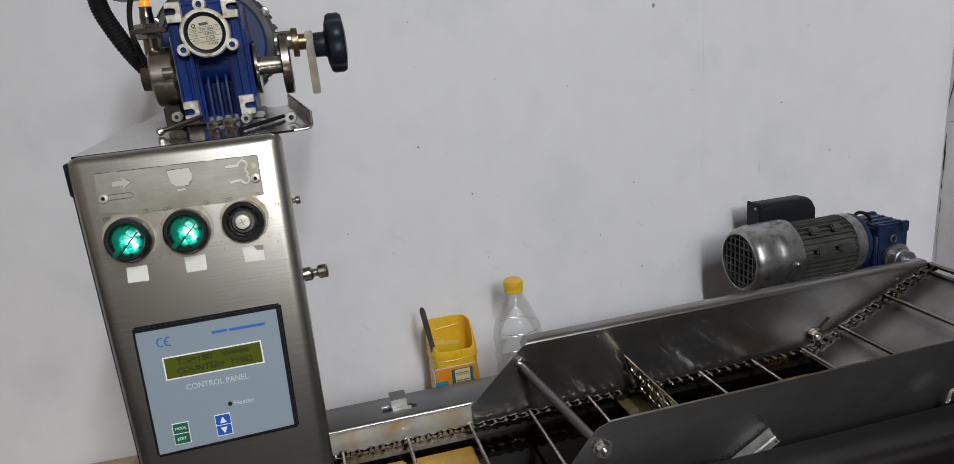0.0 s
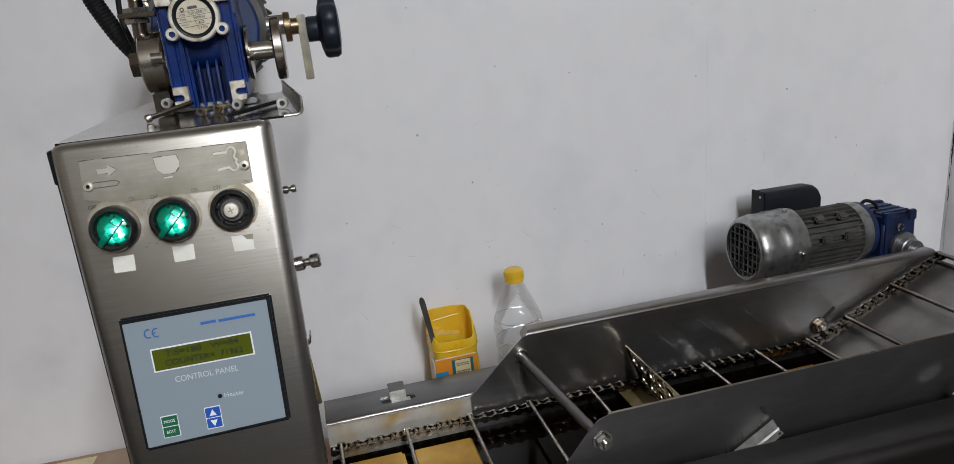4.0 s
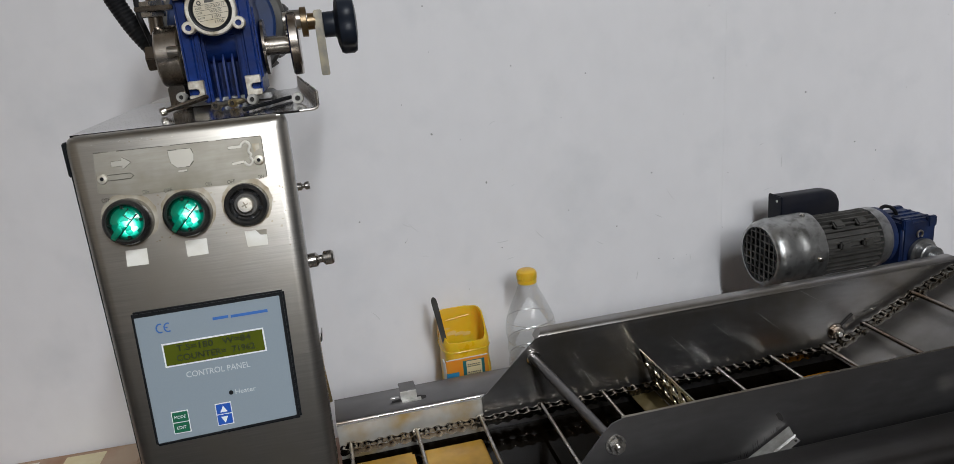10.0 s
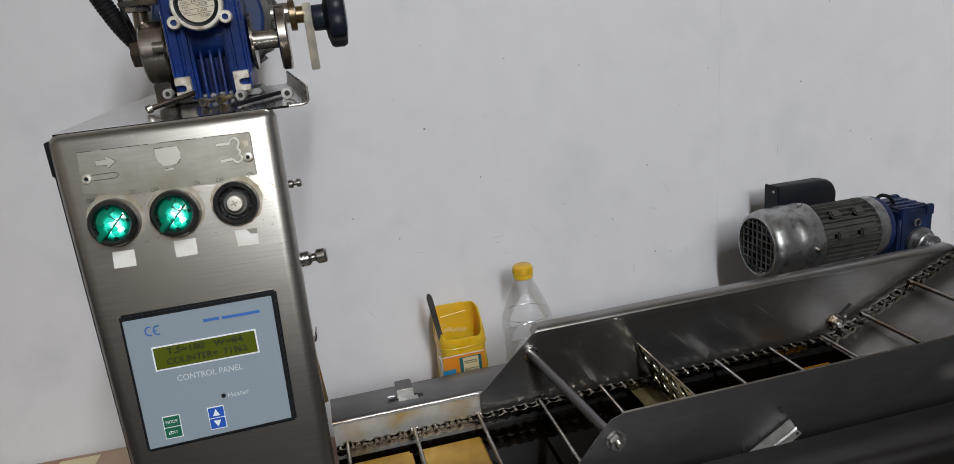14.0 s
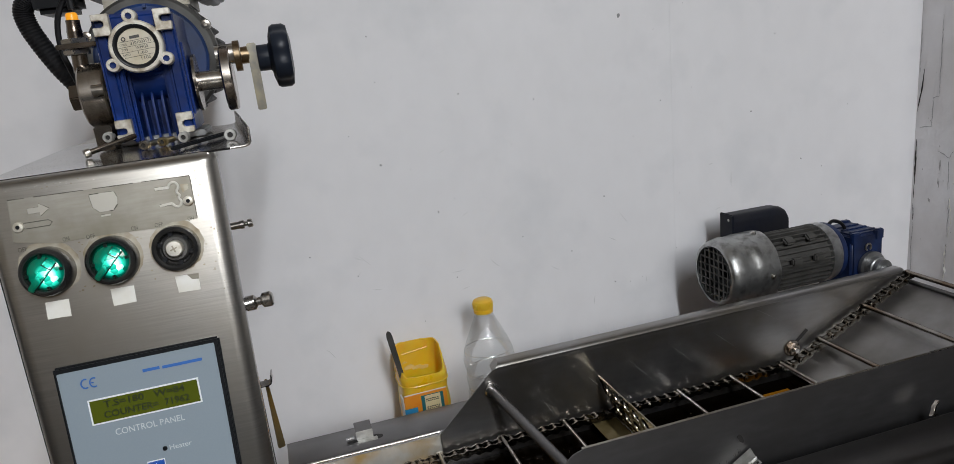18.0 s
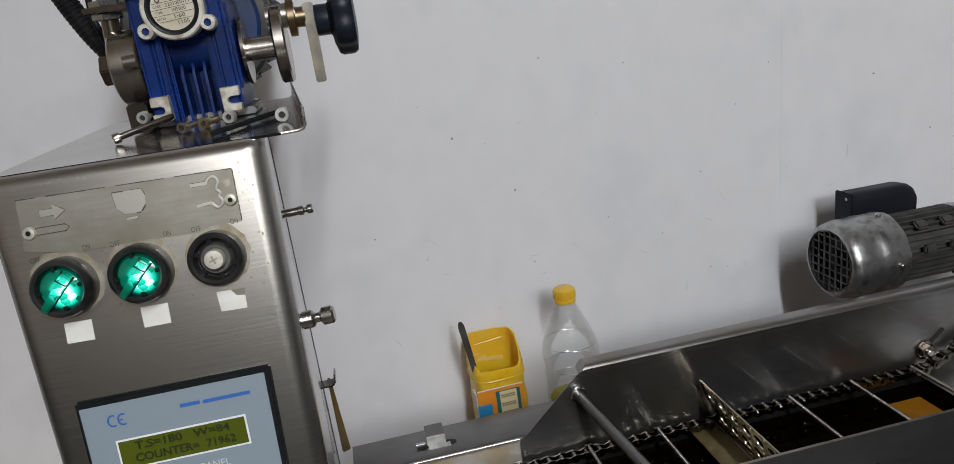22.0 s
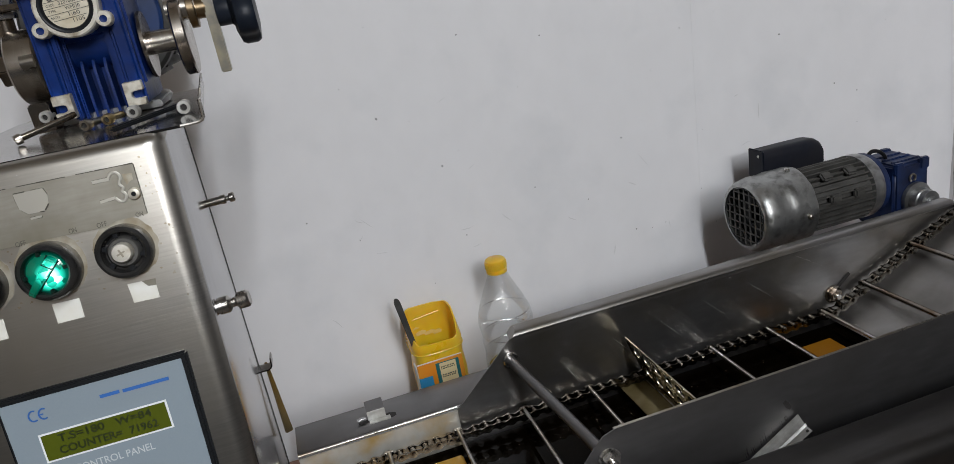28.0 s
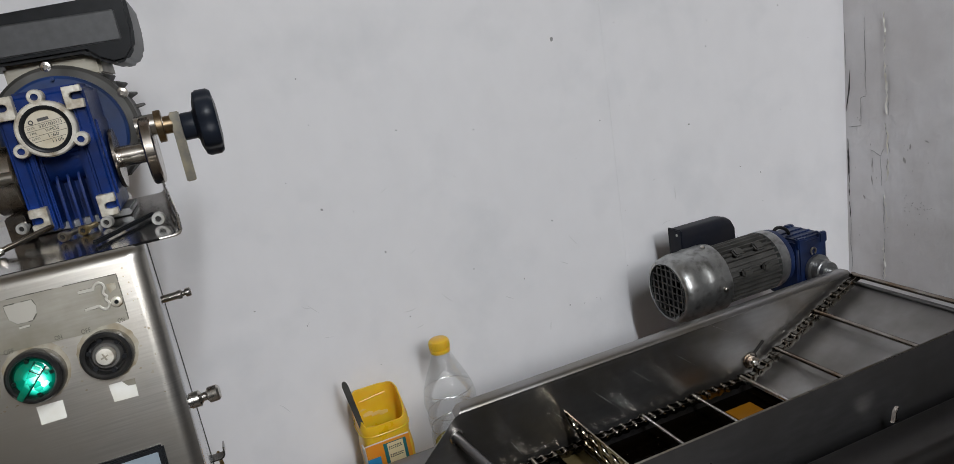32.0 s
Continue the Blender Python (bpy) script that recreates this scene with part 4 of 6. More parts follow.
# exit ramp
ramp = prism([(0.362, 1.010), (0.530, 1.0915), (0.5308, 1.0900), (0.3628, 1.0085)], 0.172, m=Matrix(((1, 0, 0, 0), (0, 0, 1, -0.178), (0, 1, 0, 0), (0, 0, 0, 1))))
bmesh.ops.recalc_face_normals(ramp, faces=ramp.faces[:])
part("exit_ramp", ramp, RAMP, fryer, "sloping grey exit plate", B)
part("exit_lip", rod((0.531, -0.178, 1.0935), (0.531, -0.006, 1.0935), 0.003, 12), DARKSHEET, fryer, "", B)

# frying oil lies level in the tank
oil = part("frying_oil", box(U0, 0.372, -0.2035, -0.0062, 0.957, 1.004), OIL, None, "", FRY)
tagged(oil, "almost black used frying oil filling the tank", "oil")
# golden plates stand in for the tray seen through shallow, lit oil
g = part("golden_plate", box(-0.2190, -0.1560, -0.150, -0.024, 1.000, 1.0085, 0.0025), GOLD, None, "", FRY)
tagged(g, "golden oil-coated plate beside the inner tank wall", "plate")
# the last one is oil by the ramp, its glow painted as amber
for k, (a, b, lab) in enumerate(((-0.146, -0.081, "golden oil-coated plate lying at the oil surface"), (0.300, 0.338, "small amber plate standing in for lamp-lit oil near the ramp"))):
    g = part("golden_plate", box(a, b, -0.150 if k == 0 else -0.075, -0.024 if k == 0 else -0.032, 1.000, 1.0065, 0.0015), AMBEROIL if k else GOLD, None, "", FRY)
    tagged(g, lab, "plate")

bubble_rng = random.Random(17)
bubble_bm = lathe([(0.0, 0.0006), (0.0005, 0.00045), (0.0008, 0.0)], 10)
sharpen(bubble_bm)
bubble_mesh = bpy.data.meshes.new("oil_bubble")
bubble_bm.to_mesh(bubble_mesh)
bubble_bm.free()
bubble_mesh.materials.append(TURNED)
for k in range(54):
    ob = new("oil_bubble", bubble_mesh)
    ob.parent = oil
    size = bubble_rng.uniform(0.35, 0.9)
    ob.matrix_basis = pose(bubble_rng.uniform(-0.07, 0.33), -0.026 - abs(bubble_rng.gauss(0, 0.010)), 1.0040) @ Matrix.Diagonal((size, size, size, 1))

# conveyor: chain links and flight bars
chain = thing("conveyor", FRY @ pose(0, 0, 1.022), "oily roller chain with steel flight bars across the tank", "conveyor")
C = pose(0, 0, -1.022)
PITCH = 0.0127
line = []
u = U0 + 0.004
knee, end = 0.362, 0.527
while u < knee:
    line.append((u, 1.0195 + (u - U0) * 0.0085))
    u += PITCH
slope = math.atan2(1.103 - 1.0262, 0.527 - 0.362)
s = u - knee
z0 = line[-1][1] + 0.001
while knee + s * math.cos(slope) < end + 0.004:
    line.append((knee + s * math.cos(slope), z0 + s * math.sin(slope)))
    s += PITCH


def link_mesh(name, gap, t):
    """Two figure-eight plates, two rollers and a bent lug."""
    bm = bmesh.new()
    rr, waist = 0.0041, 0.0022
    pts = [(PITCH + rr * math.cos(radians(a)), rr * math.sin(radians(a))) for a in range(-120, 121, 30)]
    pts += [(PITCH / 2, waist)]
    pts += [(rr * math.cos(radians(a)), rr * math.sin(radians(a))) for a in range(60, 301, 30)]
    pts += [(PITCH / 2, -waist)]
    for y in (-gap - t, gap):
        prism(pts, t, bm, Matrix(((1, 0, 0, 0), (0, 0, 1, y), (0, 1, 0, 0), (0, 0, 0, 1))))
    for x in (0, PITCH):
        rod((x, -gap, 0), (x, gap, 0), 0.0034, 12, bm)
        rod((x, -gap - t - 0.0013, 0), (x, gap + t + 0.0013, 0), 0.0020, 8, bm)
    bmesh.ops.recalc_face_normals(bm, faces=bm.faces[:])
    sharpen(bm)
    me = bpy.data.meshes.new(name)
    bm.to_mesh(me)
    bm.free()
    me.materials.append(CHAIN)
    return me


INNER, OUTER = link_mesh("inner_link", 0.0030, 0.0012), link_mesh("outer_link", 0.0045, 0.0012)
for v in (-0.0150,):
    for i in range(len(line) - 1):
        (x0, za), (x1, zb) = line[i], line[i + 1]
        ob = new("chain_link", OUTER if i % 2 else INNER)
        ob.parent = chain
        ob.matrix_basis = C @ pose(x0, v, za, 0, -math.degrees(math.atan2(zb - za, x1 - x0)), 0)


part("torn_edge", prism([(-0.098, 0.004), (-0.072, 0.0015), (-0.074, 0.007)], 0.0012, bevel=0.0003), CHROME, fryer, "bright bent-up edge of the ledge", pose(0, 0.001, 1.0478 - TABLE_Z, 4, -3, 0))


def flight_bar(x, z, mat=CHROME, r=0.0021):
    b = part("flight_bar", rod((x, -0.168, z), (x, -0.010, z), r, 12), mat, chain, "thin round steel flight bar", C)
    part("bar_clip", box(x - 0.0042, x + 0.0042, -0.0125, -0.0085, z - 0.003, z + 0.0020, 0.0006), CHAIN, b)


for x in (-0.220, -0.149, -0.0785, -0.0085, 0.0635, 0.2055, 0.2755, 0.345):
    flight_bar(x, 1.0235 + (x + 0.2) * 0.008)
for x in (0.400, 0.464, 0.528):
    flight_bar(x, 1.0285 + (x - 0.362) * math.tan(slope), STEELDARK, 0.0028)

# perforated flipper plate standing upright beside its landing plate
flipper = thing("flipper", FRY @ pose(0.1265, 0, 1.0150), "upright perforated steel flipper plate standing in the oil", "flipper")


def holed_cell(bm, cx, cy, half, r, n=20):
    inner = [bm.verts.new((cx + r * math.cos(2 * math.pi * i / n), cy + r * math.sin(2 * math.pi * i / n), 0)) for i in range(n)]
    outer = []
    for i in range(n):
        c, s = math.cos(2 * math.pi * i / n), math.sin(2 * math.pi * i / n)
        k = half / max(abs(c), abs(s))
        outer.append(bm.verts.new((cx + c * k, cy + s * k, 0)))
    for i in range(n):
        j = (i + 1) % n
        bm.faces.new((inner[i], inner[j], outer[j], outer[i]))


def quad(bm, x0, x1, y0, y1):
    bm.faces.new([bm.verts.new(c) for c in ((x0, y0, 0), (x1, y0, 0), (x1, y1, 0), (x0, y1, 0))])


own = bmesh.new()
half, n_h = 0.0105, 6
for row in range(2):
    off = half if row else 0.0
    y = 0.0115 + half + row * 2 * half
    x0 = -0.150
    for i in range(n_h):
        holed_cell(own, x0 + off + half + i * 2 * half, y, half, 0.0068)
    if row:
        quad(own, x0, x0 + off, y - half, y + half)
        quad(own, x0 + off + n_h * 2 * half, x0 + 0.138, y - half, y + half) if x0 + off + n_h * 2 * half < x0 + 0.138 else None
    else:
        quad(own, x0 + n_h * 2 * half, x0 + 0.1365, y - half, y + half)
quad(own, -0.150, -0.0135, 0.0, 0.0115)
quad(own, -0.150, -0.0135, 0.0115 + 4 * half, 0.0115 + 4 * half + 0.004)
bmesh.ops.remove_doubles(own, verts=own.verts[:], dist=0.00005)
bmesh.ops.recalc_face_normals(own, faces=own.faces[:])
bmesh.ops.solidify(own, geom=own.faces[:], thickness=0.0012)
# local x runs across the tank, y up the leaning plate
M = Matrix(((0, -0.292, 0.956, 0.0), (1, 0, 0, 0), (0, 0.956, 0.292, 0.0), (0, 0, 0, 1)))
part("perforated_plate", own, FLIP, flipper, "steel plate with two rows of holes", M)
part("folded_edge", box(-0.150, -0.0135, 0.0, 0.0012, -0.0012, 0.0, 0.0003), FLIP, flipper, "folded top edge", M @ pose(0, 0.0575, 0))
part("landing_plate", box(-0.030, -0.0015, -0.148, -0.0150, -0.0005, 0.0010, 0.0004), STRAW, flipper, "oil-stained flat plate")
part("hinge_rod", rod((0, -0.168, 0.0005), (0, -0.010, 0.0005), 0.0022, 12), CHROME, flipper)

# clip on the back ledge
clip = thing("lid_clip", FRY @ pose(-0.150, 0.020, 1.0475), "bent steel clip in a slot of the back ledge", "clip")
part("clip_body", box(-0.010, 0.008, -0.002, 0.019, 0.0092, 0.0106, 0.0005), DARKSHEET, clip, "flat grey top")
part("clip_front", box(-0.010, 0.008, -0.0035, -0.002, 0.0, 0.0102, 0.0005), GALV, clip, "bright bent front")
part("clip_foot", box(-0.009, 0.012, -0.010, -0.0035, 0.0, 0.0014, 0.0004), GALV, clip)
part("slot", prism([(-0.020, -0.004), (0.014, -0.008), (0.018, -0.006), (0.018, -0.001), (0.012, 0.002), (-0.020, 0.000)], 0.0004, m=pose(0, 0, -0.0002)), CRACK, clip, "dark slot")
part("clip_spring", box(-0.021, -0.012, -0.004, 0.0, 0.0035, 0.0050, 0.0004), SHEET, clip)

# oil-stained strip leaning between the cabinet hook and the ledge
strip_ob = part("leaning_strip", prism([(-0.0050, 0), (0.0028, 0), (0.0018, 0.080), (-0.0008, 0.080)], 0.004, bevel=0.0006), OILSTRIP, None, "", Matrix.Translation((-0.0790, 0.809, 1.0475)) @ pose(0, 0, 0, 90, -3, 20))
tagged(strip_ob, "narrow steel strip with golden oil stains standing on the ledge", "metal strip")

# bright bracket leaning on the front guard
br = thing("angle_bracket", FRY @ pose(0.146, -0.2235, 1.0475), "bright galvanised angle bracket lying across the front ledge", "bracket")
folds = ((-0.1826, 0.1805, 1.0520), (-0.1920, 0.1796, 1.0478), (-0.1936, 0.1793, 1.0500), (-0.1952, 0.1790, 1.0480), (-0.2045, 0.1772, 1.0500))
INVB = pose(-0.146, 0.2235, -1.0475)
RUN = Vector((-0.078, 0.0, -0.045))
for (va, ua, za), (vb, ub, zb) in zip(folds, folds[1:]):
    bm = bmesh.new()
    a, b = Vector((ua, va, za)), Vector((ub, vb, zb))
    bm.faces.new([bm.verts.new(c) for c in (a + RUN, a, b, b + RUN)])
    bmesh.ops.solidify(bm, geom=bm.faces[:], thickness=0.0009)
    part("bracket_fold", bm, GALV, br, "", INVB)
part("bracket_hole", lathe([(0, 0.0006), (0.0013, 0.0006), (0.0013, -0.0006)], 16), CRACK, br, "dark hole", INVB @ Matrix.Translation((0.1755, -0.2005, 1.0478)) @ pose(0, 0, 0, -12, -30, 0))
rb = random.Random(8)
for k in range(26):
    u = rb.uniform(0.128, 0.172)
    z = 1.0535 + (u - 0.1805) * 0.577 + rb.uniform(-0.001, 0.002)
    h = rb.uniform(0.002, 0.009) * (1.25 - (u - 0.128) * 12)
    part("guard_streak", prism([(u - 0.0002, z), (u + 0.0002, z), (u - 0.0012, z + max(h, 0.002))], 0.0002, m=Matrix(((1, 0, 0, 0), (0, 0, 1, -0.1808), (0, 1, 0, 0), (0, 0, 0, 1)))), CRACK, fryer, "dark scrape on the guard", B)
part("grease_spot", prism([(0.168, 1.0655), (0.1705, 1.0675), (0.1735, 1.0650), (0.1760, 1.0590), (0.1745, 1.0575), (0.1710, 1.0600)], 0.0002, m=Matrix(((1, 0, 0, 0), (0, 0, 1, -0.1808), (0, 1, 0, 0), (0, 0, 0, 1))), bevel=0.0), CRACK, fryer, "dark grease spot", B)
stub = part("latch_stub", prism([(-0.006, 0.0), (0.004, 0.0), (0.0042, 0.0015), (-0.001, 0.0022), (0.0012, 0.0075), (0.0062, 0.0125), (0.0055, 0.0140), (-0.0005, 0.0095), (-0.0035, 0.0022)], 0.004, bevel=0.0004), STEELDARK, None, "", FRY @ pose(0.372, -0.198, 1.0425, 80, 10, 10))
tagged(stub, "small bright latch tongue in the gap of the ledge", "latch")

# ---- oil jug cut open, with a palette knife in it, and the empty bottle ----
def jug_ring(w, d, z, n=32, k=4.0):
    out = []
    for i in range(n):
        a = 2 * math.pi * i / n
        c, s = math.cos(a), math.sin(a)
        out.append((w * math.copysign(abs(c) ** (2 / k), c), d * math.copysign(abs(s) ** (2 / k), s), z))
    return out


def loft(rings, bm=None, cap0=False, cap1=False):
    own = bmesh.new()
    vs = [[own.verts.new(c) for c in r] for r in rings]
    n = len(rings[0])
    for a, b in zip(vs, vs[1:]):
        for i in range(n):
            own.faces.new((a[i], a[(i + 1) % n], b[(i + 1) % n], b[i]))
    if cap0:
        own.faces.new(vs[0][::-1])
    if cap1:
        own.faces.new(vs[-1])
    bmesh.ops.recalc_face_normals(own, faces=own.faces[:])
    return merge(bm, own)


JUG = pose(0.0945, 0.953, TABLE_Z, 0, 0, 4)
jug = thing("cut_jug", JUG, "yellow plastic oil jug with its top cut off", "jug")
rings = [jug_ring(0.027, 0.027, 0.0), jug_ring(0.031, 0.031, 0.005)]
for k in range(12):
    z = 0.010 + k * 0.0105
    w = 0.0315 + (0.0 if k % 2 else 0.0006) - (0.0018 if k == 10 else 0)
    rings.append(jug_ring(w, w, z))
rings += [jug_ring(0.0318, 0.0318, 0.1330), jug_ring(0.0322, 0.0322, 0.1380)]
top = []
for x, y, z in jug_ring(0.0290, 0.0318, 0.165):
    top.append((x, y, 0.1410 + 0.0260 * min(1.0, max(0.0, (y + 0.026) / 0.02)) + 0.0010 * math.sin(x * 260)))
rings.append(top)
inside = [(x * 0.94, y * 0.94, z) for x, y, z in top]
rings += [inside, jug_ring(0.0296, 0.0296, 0.13), jug_ring(0.0290, 0.0290, 0.03)]
part("jug_body", loft(rings, None, True, True), YELLOW, jug, "squared yellow plastic body")
part("inner_fold", tube([(-0.0245, 0.0288, 0.1500), (-0.008, 0.0292, 0.1512), (0.010, 0.0292, 0.1530), (0.0225, 0.0288, 0.1545)], 0.0007, 6), YELLOW, jug, "folded ledge inside the back")
for x0, x1, z0, z1 in ((-0.020, -0.012, 0.137, 0.1405), (-0.016, -0.004, 0.128, 0.1345), (-0.005, 0.008, 0.126, 0.1315), (0.006, 0.016, 0.124, 0.1300)):
    part("dried_residue", prism([(x0, z0), (x1, z0 + 0.001), (x1 + 0.001, z1 - 0.002), (x1 - 0.003, z1), (x0 + 0.003, z1 - 0.001), (x0 - 0.001, z1 - 0.003)], 0.0008, m=Matrix.Translation((0, 0.0286, 0)) @ pose(0, 0, 0, 90)), CRUST, jug, "pale dried residue")
part("label_border", box(-0.0318, 0.0240, -0.0338, -0.0322, 0.1194, 0.1206, 0.0004), WHITE, jug, "white border of the label")
for z in (0.1285,):
    part("neck_ring", tube(jug_ring(0.0320, 0.0320, z) + jug_ring(0.0320, 0.0320, z)[:1], 0.0009, 6), YELLOW, jug, "moulded ring")
part("front_label", box(-0.0320, 0.0242, -0.0336, -0.0310, 0.035, 0.1196, 0.0010), ORANGE, jug, "orange front label")
part("side_label", box(-0.0330, -0.0312, -0.0300, -0.0120, 0.035, 0.1150, 0.0006), WHITE, jug, "white side of the label")
part("label_block", box(-0.010, 0.019, -0.0340, -0.0325, 0.045, 0.1160), TEAL, jug, "teal label block")
part("label_block", box(-0.0055, 0.0150, -0.0343, -0.0338, 0.047, 0.1150), CREAMLABEL, jug, "cream printed block")
for z in (0.110, 0.1075, 0.099, 0.0965, 0.088, 0.0855, 0.077, 0.0745, 0.066, 0.0635):
    x = -0.0040
    while x < 0.012:
        w = 0.0010 + 0.0012 * abs(math.sin(z * 9100 + x * 5000))
        part("print_line", box(x, x + w, -0.0346, -0.0342, z - 0.0007, z + 0.0007), FIN, jug, "unreadable print")
        x += w + 0.0010
part("label_patch", box(-0.0325, -0.0160, -0.0340, -0.0325, 0.088, 0.102), SKYLABEL, jug, "blue label patch")

knife = thing("palette_knife", Matrix.Translation((0.0685, 0.9335, 1.038)) @ pose(0, 0, 0, 2, -8, 0), "dark rounded palette knife standing in the jug", "palette knife")
kn = [(-0.0028, -0.09), (0.0028, -0.09), (0.0034, 0.02), (0.0038, 0.053)] + [(0.0038 * math.cos(radians(a)), 0.061 + 0.0080 * math.sin(radians(a))) for a in range(0, 181, 20)] + [(-0.0038, 0.053), (-0.0034, 0.02)]
part("blade", prism(kn, 0.0022, bevel=0.0005), FIN, knife, "dull grey blade", pose(0, 0, 0.0, 90))

bottle = thing("plastic_bottle", pose(0.1825, 0.925, TABLE_Z) @ Matrix.Diagonal((0.915, 0.915, 0.990, 1)), "empty clear plastic bottle with a yellow screw cap", "bottle")
prof = [(0.0, 0.004), (0.030, 0.0), (0.0350, 0.006), (0.0352, 0.030), (0.0335, 0.036), (0.0352, 0.044), (0.0356, 0.066), (0.0335, 0.074), (0.0352, 0.082), (0.0360, 0.094), (0.0352, 0.104), (0.0332, 0.1085), (0.0330, 0.1110), (0.0348, 0.1150), (0.0356, 0.1240), (0.0338, 0.1300), (0.0334, 0.1325), (0.0350, 0.1370), (0.0364, 0.1440), (0.0365, 0.1490), (0.0354, 0.1560), (0.0325, 0.1660), (0.0284, 0.1760), (0.0238, 0.1860), (0.0192, 0.1950), (0.0154, 0.2030), (0.0130, 0.2085), (0.0122, 0.2120), (0.0120, 0.220)]
part("bottle_body", lathe(prof, 48), PET, bottle, "clear ribbed plastic body", angle=60).visible_shadow = False
part("oil_rest", lathe([(0.0, 0.006), (0.030, 0.004), (0.0335, 0.010), (0.0335, 0.034), (0.0320, 0.036), (0.0335, 0.044), (0.0335, 0.076), (0.0315, 0.086), (0.0325, 0.0885), (0.0, 0.0885)], 36), OILREST, bottle, "pale yellow rest of oil").visible_shadow = False
for r, z in ((0.0340, 0.1612), (0.0335, 0.1320), (0.0331, 0.1100), (0.0336, 0.0745)):
    ring_pts = [(r * math.cos(radians(a)), r * math.sin(radians(a)), z ) for a in range(0, 361, 10)]
    part("moulded_ring", tube(ring_pts, 0.00055, 6), BOTTLELINE, bottle, "moulded ring of the bottle").visible_shadow = False
cap_bm = lathe([(0.0, 0.2285), (0.0112, 0.2285), (0.0132, 0.2270), (0.0138, 0.2245), (0.0138, 0.2172), (0.0128, 0.2167), (0.0128, 0.2160), (0.0137, 0.2155), (0.0137, 0.2115), (0.0126, 0.2108)], 40)
cap_ob = part("cap", cap_bm, YELLOW, bottle, "ribbed yellow screw cap")
for k in range(36):
    a = 2 * math.pi * k / 36
    part("cap_rib", box(-0.0005, 0.0005, -0.0004, 0.0004, 0.2176, 0.2245), YELLOW, cap_ob, "", pose(0.0139 * math.cos(a), 0.0139 * math.sin(a), 0, 0, 0, math.degrees(a)))

# ---- drive motor behind the guard ----
MOT = pose(0.160, 0.772, 0, 0, 0, 2.5) @ pose(0.326, 0.094, 1.1155, 0, 1.2, 2.0) @ Matrix.Diagonal((0.955, 1, 1, 1))
motor = thing("drive_motor", MOT, "grey finned electric motor with blue gearbox behind the guard", "electric motor")
AX = Matrix(((0, 0, 1, 0), (0, 1, 0, 0), (-1, 0, 0, 0), (0, 0, 0, 1)))
def cover_radius(z):
    keys = ((0.0, 0.0365), (0.0012, 0.0405), (0.006, 0.0435), (0.015, 0.0450), (0.036, 0.0450), (0.041, 0.0462), (0.071, 0.0462))
    for (za, ra), (zb, rb_) in zip(keys, keys[1:]):
        if z <= zb:
            return ra + (rb_ - ra) * (z - za) / (zb - za)
    return 0.0462


levels = [0.0, 0.0006, 0.0012, 0.003, 0.006, 0.010] + [0.015 + 0.004 * k for k in range(15)]
cov = lathe([(cover_radius(z), z) for z in levels] + [(0.0440, 0.072)], 72)
for v in cov.verts:
    d = 0.0011 * noise.noise(Vector((v.co.x * 60, v.co.y * 60, v.co.z * 60))) + 0.0005 * noise.noise(v.co * 190)
    k = 1 + d / 0.045
    v.co.x, v.co.y = v.co.x * k, v.co.y * k
cov.transform(AX)
part("fan_cover", cov, FANCOVER, motor, "dented silver fan cover", angle=60)
grille = part("fan_grille", lathe([(0.0370, 0.0), (0.0370, 0.004), (0.0345, 0.004), (0.0345, 0.0)], 48, m=AX), CAST, motor, "fan grille")
for k in range(-3, 4):
    o = k * 0.0095
    h = math.sqrt(max(0.0352 ** 2 - o * o, 0))
    part("grille_bar", box(0.0005, 0.0020, o - 0.0008, o + 0.0008, -h, h), FIN, grille)
    part("grille_bar", box(0.0008, 0.0023, -h, h, o - 0.0008, o + 0.0008), FIN, grille)
part("fan_hub", lathe([(0, 0.006), (0.008, 0.006), (0.011, 0.014), (0.0360, 0.016)], 32, m=AX), BLACK, motor, "dark fan hub")
part("stator", lathe([(0.0, 0.071), (0.0345, 0.071), (0.0345, 0.165), (0.0, 0.165)], 48, m=AX), FIN, motor, "dusty finned stator")
for k in range(30):
    a = 360 / 30 * k
    part("fin", box(0.072, 0.164, -0.0011, 0.0011, 0.033, 0.0398, 0.0004), FIN, motor, "", pose(0, 0, 0, a, 0, 0))
def terminal_cover():
    """A hood along x: upright back, round front shoulder, its far end drawn in."""
    rings = []
    for x, k in ((0.0, 1.0), (0.078, 1.0), (0.086, 0.97), (0.091, 0.88), (0.094, 0.70)):
        ring = [(x, 0.027, 0.0), (x, 0.027, 0.037 * k), (x, 0.012, 0.038 * k)]
        ring += [(x, 0.010 - 0.010 * math.sin(radians(a)), 0.028 * k + 0.010 * k * math.cos(radians(a))) for a in range(10, 91, 16)]
        ring += [(x, 0.0, 0.006), (x, 0.003, 0.0)]
        rings.append(ring)
    return loft(rings, None, True, True)


